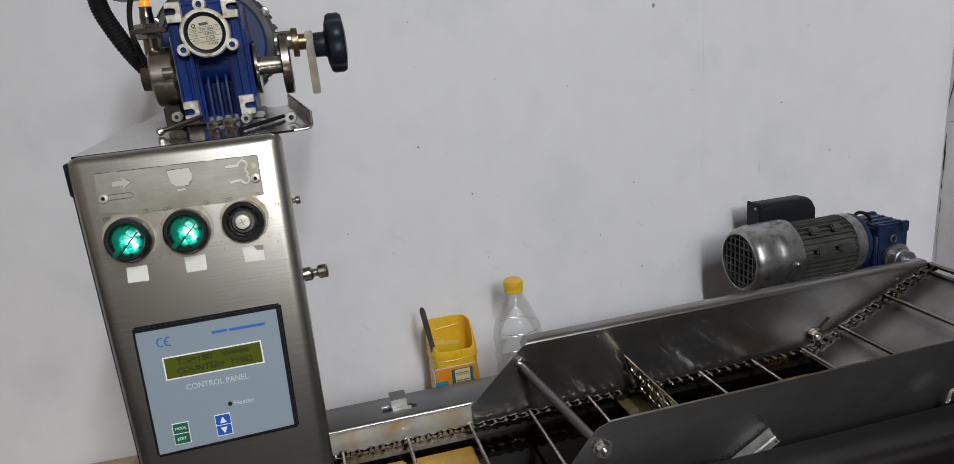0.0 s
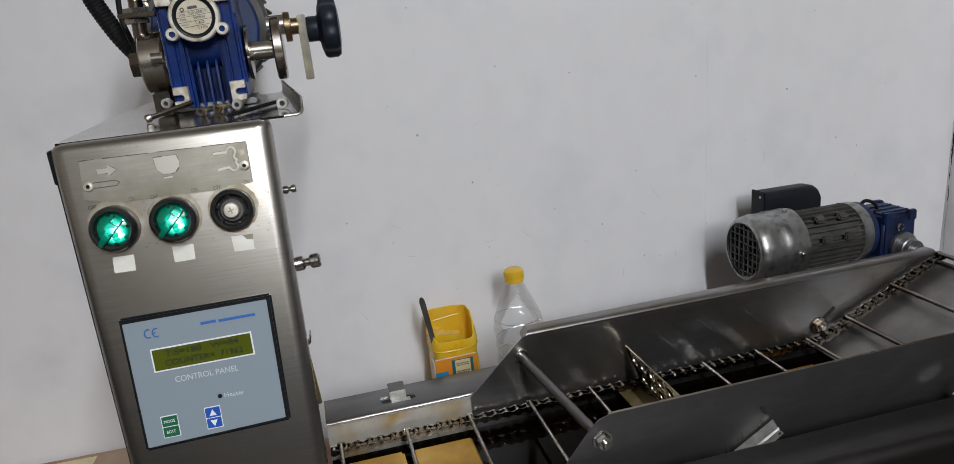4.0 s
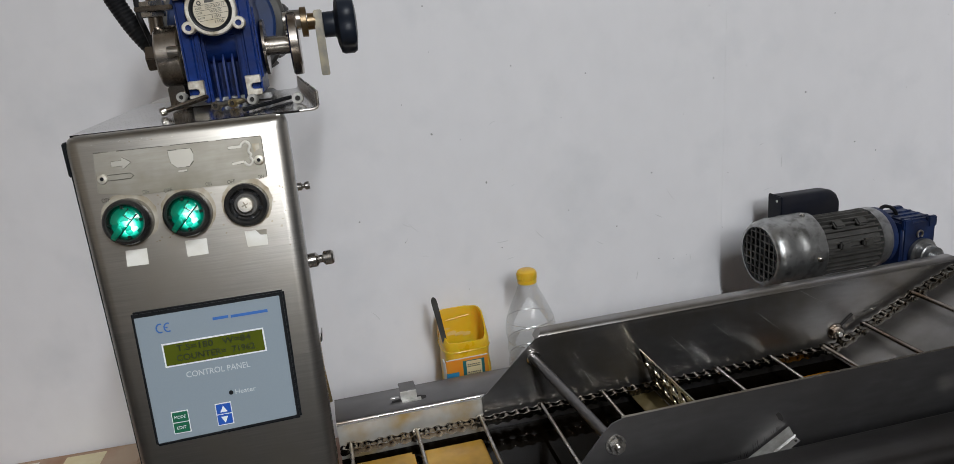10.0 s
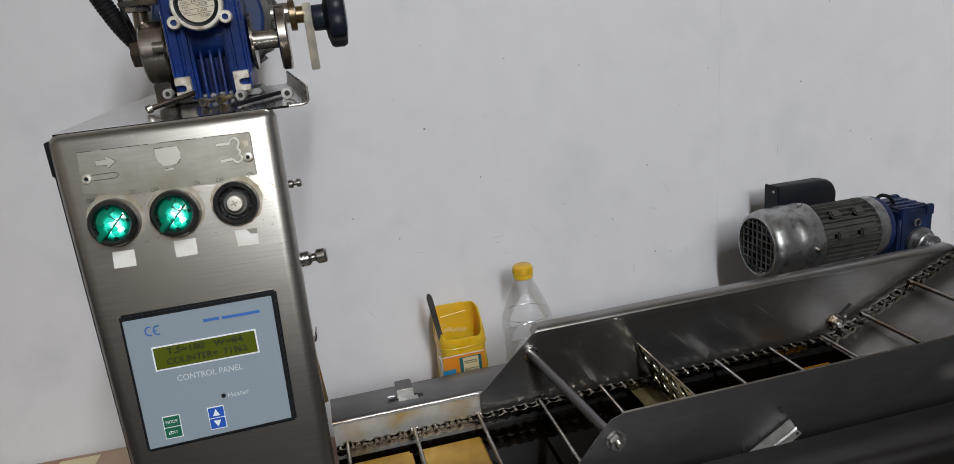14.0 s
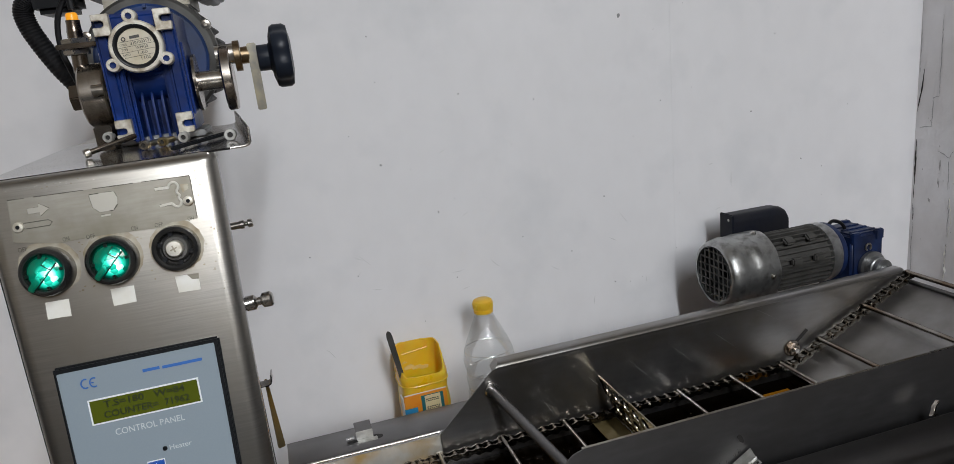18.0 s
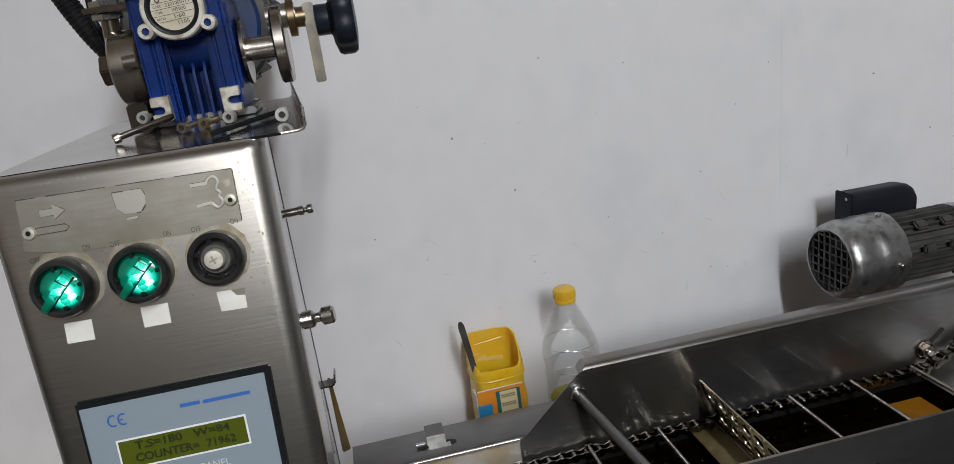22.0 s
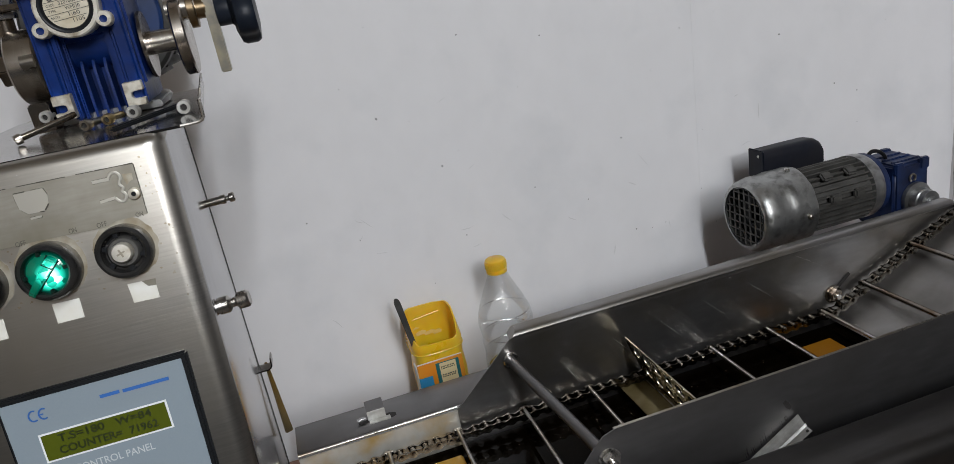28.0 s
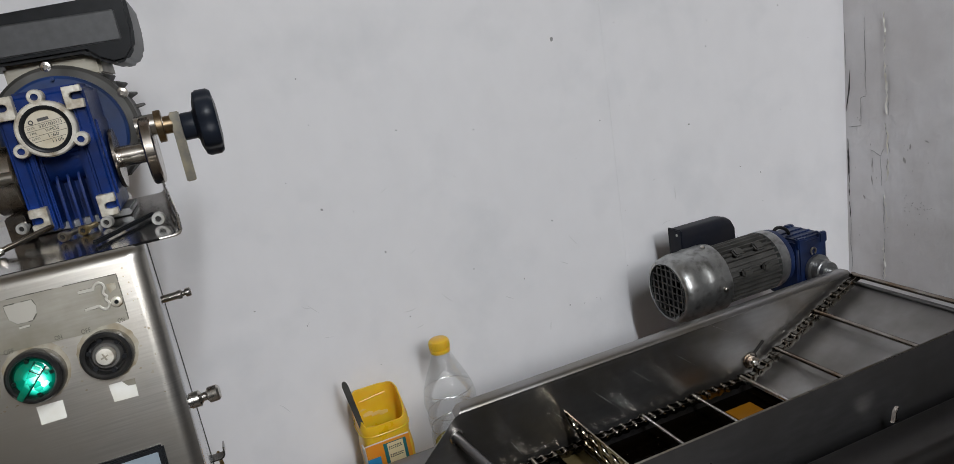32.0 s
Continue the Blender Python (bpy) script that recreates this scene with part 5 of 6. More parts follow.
for x in (0.098, 0.134):
    part("foot_lug", box(x - 0.005, x + 0.011, -0.0440, -0.037, 0.004, 0.014, 0.002), FIN, motor, "cast foot lug", pose(0, 0, 0, 0, 0, 0))
    part("foot_lug", box(x - 0.005, x + 0.011, -0.006, 0.006, 0.039, 0.0445, 0.002), FIN, motor, "cast foot lug", pose(0, 0, 0, 38, 0, 0))
part("end_bell", lathe([(0.0345, 0.163), (0.0402, 0.164), (0.0402, 0.176), (0.0385, 0.181), (0.0, 0.181)], 48, m=AX), FANCOVER, motor, "grey cast end bell")
for a in (92, 10, 180, 270):
    part("screw", lathe([(0, 0.0042), (0.0024, 0.0042), (0.0034, 0.0032), (0.0036, 0.0)], 16, m=pose(0.058, 0, 0, a, 0, 0) @ pose(0, 0, 0.0458)), CHROME, motor, "cover screw")
part("adapter_flange", lathe([(0.0, 0.180), (0.0385, 0.180), (0.0385, 0.188), (0.0340, 0.193), (0.0, 0.193)], 48, m=AX), SHADEBLUE, motor, "blue flange")
gear = part("gearbox", box(0.200, 0.256, -0.0330, 0.0290, -0.060, 0.0250, 0.004, seg=3), SHADEBLUE, motor, "blue worm gearbox")
for y in (-0.022, -0.008, 0.006):
    part("rib", box(0.206, 0.250, y - 0.002, y + 0.002, 0.024, 0.0268, 0.0008), SHADEBLUE, gear)
for x in (0.200, 0.240):
    part("corner_foot", box(x, x + 0.014, -0.0350, -0.0280, 0.0130, 0.0275, 0.0015), SHADEBLUE, gear)
    part("corner_foot", box(x, x + 0.014, 0.022, 0.0310, 0.0150, 0.0275, 0.0015), SHADEBLUE, gear)
part("gear_cover", lathe([(0.0, 0.0), (0.0200, 0.0), (0.0215, 0.002), (0.0215, 0.007), (0.0, 0.007)], 36, m=pose(0.231, -0.0325, -0.022, 90)), CAST, gear, "round cover")
part("output_shaft", lathe([(0.0, 0.0), (0.0160, 0.0), (0.0160, 0.010), (0.0145, 0.0115), (0.0145, 0.018), (0.008, 0.018), (0.008, 0.024), (0.0, 0.024)], 32, m=pose(0.231, -0.0395, -0.022, 90)), CAST, gear, "grey turned output hub")
part("lifting_eye", tube([(0.0045 * math.cos(radians(a)) + 0.226, -0.0355, 0.006 + 0.0045 * math.sin(radians(a))) for a in range(-60, 241, 20)], 0.0013, 8), CHROME, gear)
part("terminal_box", terminal_cover(), NAVY, motor, "dark rounded plastic terminal box", pose(0.061, 0.036, 0.0225), angle=30)
part("box_rim", box(0.0590, 0.0622, 0.0350, 0.0640, 0.018, 0.0618, 0.0012), NAVY, motor, "flat end plate of the box")
part("box_screw", lathe([(0, 0.0008), (0.0016, 0.0008), (0.0020, 0.0)], 14, m=pose(0.0590, 0.044, 0.054, 0, -90)), GALV, motor, "small bright screw")
part("bracket", box(0.070, 0.150, 0.028, 0.043, 0.008, 0.0225, 0.001), NAVY, motor)
loop = curve_points([(0.187, -0.005, 0.026), (0.186, -0.004, 0.034), (0.194, -0.003, 0.040), (0.207, -0.002, 0.037), (0.217, -0.001, 0.029), (0.220, 0.0, 0.020)], 6)
part("cable_loop", tube(loop, 0.0024, 10), RUBBER, motor, "short black cable")
part("cable_gland", lathe([(0.0, 0.0), (0.0042, 0.0), (0.0042, 0.006), (0.003, 0.008), (0.0, 0.008)], 16, m=pose(0.187, -0.005, 0.0215)), FIN, motor, "small grey cable gland")

# ---- gear motor on the cabinet ----
GM = pose(-0.0965, 0.606, 1.3995, 0, 0, 1.5)
gm = thing("gear_motor", GM @ pose(0, 0, 0), "blue worm gear motor with worn bare feet on the cabinet", "gear motor")
H2, D2 = 0.0905, 0.072
hous = part("gearbox_housing", box(-0.0225, 0.0225, 0.027, D2, 0.000, H2, 0.003, seg=3), BLUE, gm, "blue enamelled gearbox")
part("upper_body", box(-0.0215, 0.0215, 0.010, 0.030, 0.046, H2 - 0.002, 0.003, seg=3), BLUE, hous)
part("worm_boss", rod((-0.0120, 0.0290, 0.0435), (0.0120, 0.0290, 0.0435), 0.0145, 40), BLUE, hous, "rounded worm housing between the rails")
for sx in (-1, 1):
    part("side_rail", box(min(sx * 0.0165, sx * 0.0258), max(sx * 0.0165, sx * 0.0258), 0.002, D2 - 0.004, 0.004, H2 - 0.004, 0.0020, seg=3), BLUE, hous)
    part("inner_rail", box(min(sx * 0.0128, sx * 0.0170), max(sx * 0.0128, sx * 0.0170), 0.0050, 0.030, 0.002, 0.060, 0.0010), BLUE, hous)
    part("inner_step", box(min(sx * 0.0108, sx * 0.0132), max(sx * 0.0108, sx * 0.0132), 0.0110, 0.030, 0.001, 0.056, 0.0008), BLUE, hous)
    part("side_plate", box(min(sx * 0.0256, sx * 0.0272), max(sx * 0.0256, sx * 0.0272), 0.010, D2 - 0.012, 0.016, 0.066, 0.0006), CREAM if sx < 0 else BLUE, hous)
for x in (-0.0065, 0.0, 0.0065):
    fin = prism([(0.0290, 0.0), (0.0290, 0.0380), (0.0150, 0.0345), (0.0118, 0.0290), (0.0112, 0.0)], 0.0016, m=Matrix(((0, 0, 1, x - 0.0008), (1, 0, 0, 0.0), (0, 1, 0, 0.0), (0, 0, 0, 1))), bevel=0.0004)
    bmesh.ops.recalc_face_normals(fin, faces=fin.faces[:])
    part("rib", fin, BLUE, hous)


def slotted_foot(x, z, sx, sz):
    """A corner lug with an open slot towards the outside."""
    pts = [(0, 0), (0.0105, 0), (0.0108, 0.0042), (0.0052, 0.0042), (0.0038, 0.0050), (0.0034, 0.0064), (0.0038, 0.0078), (0.0052, 0.0086), (0.0108, 0.0086), (0.0105, 0.0142), (0, 0.0142)]
    pts = [(px * sx, pz * sz) for px, pz in pts]
    bm = prism(pts, 0.007, m=Matrix(((1, 0, 0, x), (0, 0, 1, -0.0025), (0, 1, 0, z), (0, 0, 0, 1))))
    bmesh.ops.recalc_face_normals(bm, faces=bm.faces[:])
    bmesh.ops.bevel(bm, geom=bm.edges[:], offset=0.0004, segments=1, affect="EDGES", clamp_overlap=True)
    part("foot", bm, CREAM, gm, "worn bare metal corner foot")


slotted_foot(0.0145, 0.0045, 1, 1)
slotted_foot(-0.0145, 0.0045, -1, 1)
slotted_foot(0.0140, H2 - 0.0020, 1, -1)
slotted_foot(-0.0140, H2 - 0.0020, -1, -1)
OUTW = Matrix(((1, 0, 0, 0.0), (0, 0, -1, 0.004), (0, 1, 0, 0.0655), (0, 0, 0, 1)))
cover = part("cover_ring", lathe([(0.0140, 0.0), (0.0140, 0.0095), (0.0144, 0.0100), (0.0164, 0.0100), (0.0173, 0.0090), (0.0173, 0.0), (0.0168, -0.016)], 48, m=OUTW), CREAM, gm, "bare alloy cover ring")
for a in (92, 212, 330):
    ca, sa = 0.0198 * math.cos(radians(a)), 0.0198 * math.sin(radians(a))
    ear = part("bolt_ear", lathe([(0.0021, 0.0098), (0.0040, 0.0098), (0.0046, 0.0088), (0.0046, 0.0)], 24, m=OUTW @ pose(ca, sa, 0)), CREAM, cover, "bolt ear")
    part("bolt_hole", lathe([(0, 0.0085), (0.0024, 0.0090), (0.0026, 0.0099)], 16, m=OUTW @ pose(ca, sa, 0)), BLUE, cover, "blue bolt hole")
part("seal_ring", lathe([(0.0118, 0.0), (0.0118, 0.0084), (0.0127, 0.0096), (0.0137, 0.0101), (0.0145, 0.0101)], 40, m=OUTW), BLACK, cover, "black seal ring")
npl = part("name_plate", lathe([(0.0, 0.0080), (0.0124, 0.0080), (0.0124, 0.0)], 40, m=OUTW), NAMEPLATE, cover, "cream round name plate")
PL = OUTW @ pose(0, 0, 0.0081) @ pose(0, 0, 0, 0, 0, 5) @ Matrix.Diagonal((0.79, 0.79, 1, 1))
part("plate_logo", box(-0.0035, 0.0045, 0.0068, 0.0092, 0, 0.0002), FIN, npl, "dark maker's mark", PL)
part("plate_logo", lathe([(0.0010, 0.0002), (0.0019, 0.0002)], 16), FIN, npl, "", PL @ pose(-0.0085, 0.0075, 0))
part("plate_rule", box(-0.0135, 0.0135, 0.0052, 0.0055, 0, 0.0002), FIN, npl, "", PL)
part("plate_rule", box(-0.0150, 0.0150, 0.0008, 0.0011, 0, 0.0002), FIN, npl, "", PL)
part("plate_rule", box(-0.0145, 0.0145, -0.0036, -0.0033, 0, 0.0002), FIN, npl, "", PL)
part("plate_rule", box(-0.0115, 0.0115, -0.0080, -0.0077, 0, 0.0002), FIN, npl, "", PL)
for word, x, y, wd, sz in (("CODE", -0.0098, 0.0030, 0.0055, 0.0024), ("TYPE", -0.0100, -0.0012, 0.0052, 0.0024), ("RATIO", -0.0094, -0.0056, 0.0058, 0.0024),
                           ("3201000171", 0.0042, 0.0031, 0.0165, 0.0036), ("WMI30", 0.0040, -0.0012, 0.0100, 0.0036), ("1:60", 0.0036, -0.0056, 0.0075, 0.0036), ("1105", 0.0050, -0.0102, 0.0078, 0.0036)):
    lettering("plate_text", word, sz, PL @ pose(x, y, 0.0002), FIN, npl, wd)

# output shaft, crank disc, arm and hand knob
part("shaft_seal", lathe([(0.0, 0.0), (0.0195, 0.0), (0.0205, 0.001), (0.0205, 0.003), (0.0, 0.003)], 36, m=pose(0.0280, 0.036, 0.037, 0, 90)), STEELDARK, gm, "round bearing cover")
part("output_shaft", rod((0.029, 0.036, 0.0375), (0.0515, 0.036, 0.0375), 0.0072, 24), TURNED, gm, "shiny output shaft")
crank = part("crank_disc", lathe([(0, 0), (0.0225, 0), (0.0235, 0.001), (0.0235, 0.0065), (0.0225, 0.0075), (0, 0.0075)], 48, m=pose(0.0485, 0.036, 0.0375, 0, 90)), TURNED, gm, "turned steel crank disc")
part("crank_pin", rod((0.046, 0.036, 0.0545), (0.064, 0.036, 0.0545), 0.0075, 24), CHROME, gm)
knurl = lathe([(0, 0), (0.0102, 0), (0.0110, 0.0006), (0.0110, 0.0042), (0.0102, 0.0048), (0, 0.0048)], 48, m=pose(0.0590, 0.036, 0.0525, 0, 90))
kn_ob = part("knurled_nut", knurl, BRASS, gm, "brass knurled nut")
for k in range(60):
    a = 6 * k
    part("knurl", box(-0.0002, 0.0002, -0.0003, 0.0003, 0.0, 0.0044), BRASS, kn_ob, "", pose(0.0592, 0.036, 0.0525, 0, 90) @ pose(0.0109 * math.cos(radians(a)), 0.0109 * math.sin(radians(a)), 0, 0, 0, a))
part("pin_end", rod((0.0635, 0.036, 0.0525), (0.070, 0.036, 0.0525), 0.0062, 20), BRASS, gm)
part("arm", box(0.0690, 0.0755, 0.030, 0.0405, 0.0115, 0.0605, 0.0007), ARMSTEEL, gm, "flat worn steel arm", Matrix.Translation((0.072, 0.036, 0.05)) @ pose(0, 0, 0, 0, 0.0, 0) @ Matrix.Translation((-0.072, -0.036, -0.05)))
knob = lathe([(0, 0), (0.0092, 0), (0.0096, 0.001), (0.0096, 0.008), (0.0105, 0.009), (0.0150, 0.0095), (0.0218, 0.0115), (0.0232, 0.0140), (0.0232, 0.0210), (0.0215, 0.0235), (0.0120, 0.0250), (0.0, 0.0250)], 64)
for v in knob.verts:
    r = math.hypot(v.co.x, v.co.y)
    if r > 0.0145:
        a = math.atan2(v.co.y, v.co.x)
        k = 1 - 0.085 * (0.5 - 0.5 * math.cos(6 * a)) ** 2
        v.co.x, v.co.y = v.co.x * k, v.co.y * k
part("hand_knob", knob, KNOBNAVY, gm, "black lobed plastic hand knob", pose(0.0755, 0.036, 0.0490, 0, 90))

# collar wheel and bolt on the other side
part("wheel", lathe([(0, 0), (0.0212, 0), (0.0222, 0.001), (0.0222, 0.0158), (0.0210, 0.0170), (0, 0.0170)], 48, m=pose(-0.0300, 0.036, 0.0370, 0, -90)), TURNED, gm, "heavy turned steel wheel")
part("wheel_hub", rod((-0.026, 0.036, 0.036), (-0.034, 0.036, 0.036), 0.0082, 20), CHROME, gm)
part("wheel_bolt", prism(hexagon(0.0100), 0.0088, m=pose(-0.0470, 0.036, 0.0368, 0, -90), bevel=0.0006), STEELDARK, gm, "hexagon bolt head")
part("clamp_pin", rod((-0.0360, 0.0085, 0.040), (-0.0285, 0.0085, 0.040), 0.0042, 14), CHROME, gm)

# mounting block under the gearbox
part("mount_block", box(-0.040, -0.0285, 0.002, 0.060, -0.0005, 0.0165, 0.001), STEELDARK, gm, "grey steel mounting block")
part("mount_block", box(-0.030, 0.030, 0.020, 0.070, -0.0005, 0.004, 0.001), CAST, gm, "grey steel mounting block")

# motor behind the gearbox
MY = Matrix(((1, 0, 0, -0.003), (0, 0, 1, 0.0), (0, -1, 0, 0.058), (0, 0, 0, 1)))
part("motor_flange", lathe([(0, 0.072), (0.0395, 0.072), (0.0415, 0.074), (0.0415, 0.084), (0, 0.084)], 56, m=MY), FLANGEBLUE, gm, "blue motor flange")
part("end_bell", lathe([(0.0405, 0.079), (0.0465, 0.079), (0.0490, 0.082), (0.0490, 0.098), (0.045, 0.100)], 56, m=MY), FIN, gm, "dark cast end bell")
part("stator", lathe([(0.0, 0.099), (0.0430, 0.099), (0.0430, 0.200), (0.0330, 0.235), (0, 0.235)], 48, m=MY), FIN, gm, "dark finned stator")
for k in range(28):
    part("fin", box(-0.0012, 0.0012, 0.102, 0.196, 0.042, 0.0500, 0.0004), FIN, gm, "", pose(-0.003, 0, 0.058) @ pose(0, 0, 0, 0, 360 / 28 * k, 0))
part("flange_rib", box(-0.0012, 0.0012, 0.069, 0.074, 0.096, 0.0985, 0.0004), FLANGEBLUE, gm)
for a in (0, 63, -63):
    part("bell_screw", lathe([(0, 0.0052), (0.0014, 0.0052), (0.0016, 0.0060), (0.0034, 0.0056), (0.0040, 0.0046), (0.0040, 0)], 20, m=pose(-0.003, 0.0845, 0.058) @ pose(0, 0, 0, 0, a, 0) @ pose(0, 0, 0.0485) @ pose(0, 0, 0, 90)), CHROME, gm, "socket screw")
part("box_neck", box(-0.034, 0.030, 0.100, 0.190, 0.096, 0.112, 0.002), ETCH, gm, "grey neck of the terminal box")
part("terminal_box", prism([(-0.056, 0.0), (0.020, 0.0), (0.026, -0.006), (0.036, -0.011), (0.046, -0.010), (0.053, -0.002), (0.0555, 0.012), (0.0555, 0.034), (0.052, 0.038), (-0.052, 0.034), (-0.056, 0.030)], 0.100,
     m=Matrix(((1, 0, 0, 0.004), (0, 0, 1, 0.088), (0, 1, 0, 0.112), (0, 0, 0, 1))), bevel=0.003), BLACK, gm, "black rounded terminal box")
part("box_panel", box(-0.046, 0.050, 0.0865, 0.0885, 0.117, 0.139, 0.001), GREYBOX, gm, "grey front of the terminal box")
part("sensor_housing", box(-0.080, -0.050, 0.085, 0.125, 0.100, 0.122, 0.004), BLACK, gm)

# proximity sensor beside the wheel
part("sensor_barrel", lathe([(0, 0), (0.0052, 0), (0.0052, 0.012)] + [(0.0052 - 0.0003 * (k % 2), 0.012 + 0.0009 * k) for k in range(20)] + [(0.0046, 0.032), (0.0046, 0.036), (0, 0.036)], 20, m=pose(-0.0455, 0.036, 0.0535, 0, 3)), STEELDARK, gm, "threaded sensor barrel")
for z in (0.0660, 0.0735):
    part("sensor_nut", prism(hexagon(0.0092), 0.0036, m=pose(-0.0455, 0.036, z), bevel=0.0005), CHROME, gm, "flat hexagon nut")
part("sensor_bracket", box(-0.056, -0.030, 0.024, 0.048, 0.0700, 0.0734, 0.0006), STEELDARK, gm, "flat steel bracket")
part("sensor_cap", lathe([(0, 0), (0.0040, 0), (0.0040, 0.0036), (0.003, 0.005), (0, 0.005)], 16, m=pose(-0.0436, 0.036, 0.0895)), AMBER, gm, "glowing amber sensor cap")
cab1 = curve_points([(-0.0425, 0.036, 0.0965), (-0.043, 0.038, 0.120), (-0.041, 0.046, 0.155), (-0.040, 0.060, 0.190)], 6)
part("sensor_cable", tube(cab1, 0.0022, 8), RUBBER, gm, "thin black cable")
cab2 = curve_points([(-0.050, 0.094, 0.026), (-0.0600, 0.095, 0.040), (-0.0720, 0.096, 0.0575), (-0.0815, 0.096, 0.0765), (-0.0880, 0.096, 0.0935), (-0.0885, 0.096, 0.1060), (-0.0800, 0.096, 0.1140), (-0.062, 0.096, 0.118)], 14)
part("conduit", tube(cab2, 0.0069, 14, None, 0.09), RUBBER, gm, "black corrugated conduit")
cab3 = curve_points([(-0.055, 0.066, 0.040), (-0.0597, 0.066, 0.0586), (-0.0623, 0.066, 0.0713), (-0.0612, 0.066, 0.088), (-0.0560, 0.066, 0.102), (-0.044, 0.070, 0.118)], 6)
part("thin_cable", tube(cab3, 0.0021, 8), RUBBER, gm, "thin black cable")

# ---- loose screws on the tray ----
TRAY_Z = 1.3984


def cap_screw(x, y, turn, length, r=0.0030, dip=0.0, mat=CHROME, label="loose steel socket-head screw on the tray", lift=0.0, shank=None):
    t = thing("loose_screw", pose(x, y, TRAY_Z + r * 1.6 + lift, 0, 0, turn), label, "screw", "loose screws")
    LY = pose(0, 0, 0, 0, 90 + dip)
    part("screw_head", lathe([(0, 0.0015), (r * 0.75, 0.0015), (r * 0.8, 0.0), (r * 1.45, 0.0), (r * 1.6, 0.0006), (r * 1.6, r * 2)], 20, m=LY), mat, t, "socket head")
    part("screw_shank", lathe([(r * 1.6, r * 2), (r, r * 2), (r, length - r), (r * 0.7, length), (0, length)], 16, m=LY), shank or mat, t, "threaded shank")
    part("socket", lathe([(0, 0.0012), (r * 0.8, 0.0012)], 6, m=LY), CRACK, t, "dark hexagon socket")
    return t


cap_screw(-0.1360, 0.571, 27, 0.034, 0.0018, dip=-11, mat=CHROME, shank=STEELDARK, label="long dark-shanked socket-head screw propped up on the tray")
cap_screw(-0.1005, 0.573, 72, 0.020, 0.0020, mat=CHROME, label="short oil-stained screw on the tray")
cap_screw(-0.0905, 0.581, 74, 0.019, 0.0020, mat=PALEBRASS, label="short oil-stained screw on the tray")
cap_screw(-0.0780, 0.590, 80, 0.010, 0.0023, mat=GALV)
cap_screw(-0.1280, 0.6035, 82, 0.012, 0.0022, mat=GALV, lift=0.006, label="dull socket-head screw in the mounting block")
cap_screw(-0.0440, 0.553, 86, 0.010, 0.0024, mat=GALV)
wedge = part("black_key", box(-0.034, 0.034, -0.0013, 0.0013, 0, 0.0026, 0.0006), BLACK, None, "", pose(-0.0638, 0.5625, TRAY_Z + 0.0008, 0, 0, 68))
tagged(wedge, "dark hexagon key lying on the tray", "hex key")

# ---- wall joint, corner cracks and specks ----
joint = part("panel_joint", prism([(-0.0022, 0.9), (0.0, 0.9), (0.0260, 1.75), (0.0244, 1.75)], 0.0010, m=Matrix(((1, 0, 0, 0.487), (0, 0, 1, 0.9996), (0, 1, 0, 0), (0, 0, 0, 1)))), WALL)
tagged(joint, "faint upright joint in the wall sheets", "joint", kind="structure")
rng = random.Random(4)
for k, (x, z, w, h) in enumerate(((0.088, 1.304, 0.0030, 0.0030), (0.154, 1.231, 0.0022, 0.0032), (0.388, 1.214, 0.0020, 0.0020), (0.395, 1.087, 0.0020, 0.0022), (0.334, 1.144, 0.0018, 0.0018), (0.428, 1.453, 0.0045, 0.0075), (0.094, 1.464, 0.0018, 0.0018), (0.700, 1.22, 0.002, 0.002), (0.62, 1.30, 0.003, 0.002), (0.2, 1.38, 0.002, 0.002), (-0.02, 1.2, 0.002, 0.002), (0.30, 1.36, 0.0018, 0.0018))):
    pts = [(w / 2 * math.cos(radians(a)) * rng.uniform(0.7, 1.2), h / 2 * math.sin(radians(a)) * rng.uniform(0.7, 1.2)) for a in range(0, 360, 40)]
    sp = part("speck", prism(pts, 0.0004, m=Matrix(((1, 0, 0, x), (0, 0, 1, 0.9993), (0, 1, 0, z), (0, 0, 0, 1)))), GREYSPECK)
    tagged(sp, "small grey speck on the white wall", "speck", "wall specks", "structure")

for k in range(38):
    x, z, r = rng.uniform(0.0, 0.84), rng.uniform(1.06, 1.62), rng.choice((0.0004, 0.0005, 0.0006, 0.0009))
    pts = [(r * math.cos(radians(a)) * rng.uniform(0.6, 1.2), r * math.sin(radians(a)) * rng.uniform(0.6, 1.4)) for a in range(0, 360, 60)]
    sp = part("speck", prism(pts, 0.0004, m=Matrix(((1, 0, 0, x), (0, 0, 1, 0.9993), (0, 1, 0, z), (0, 0, 0, 1)))), GREYSPECK)
    tagged(sp, "tiny dark dust speck on the white wall", "speck", "wall specks", "structure")

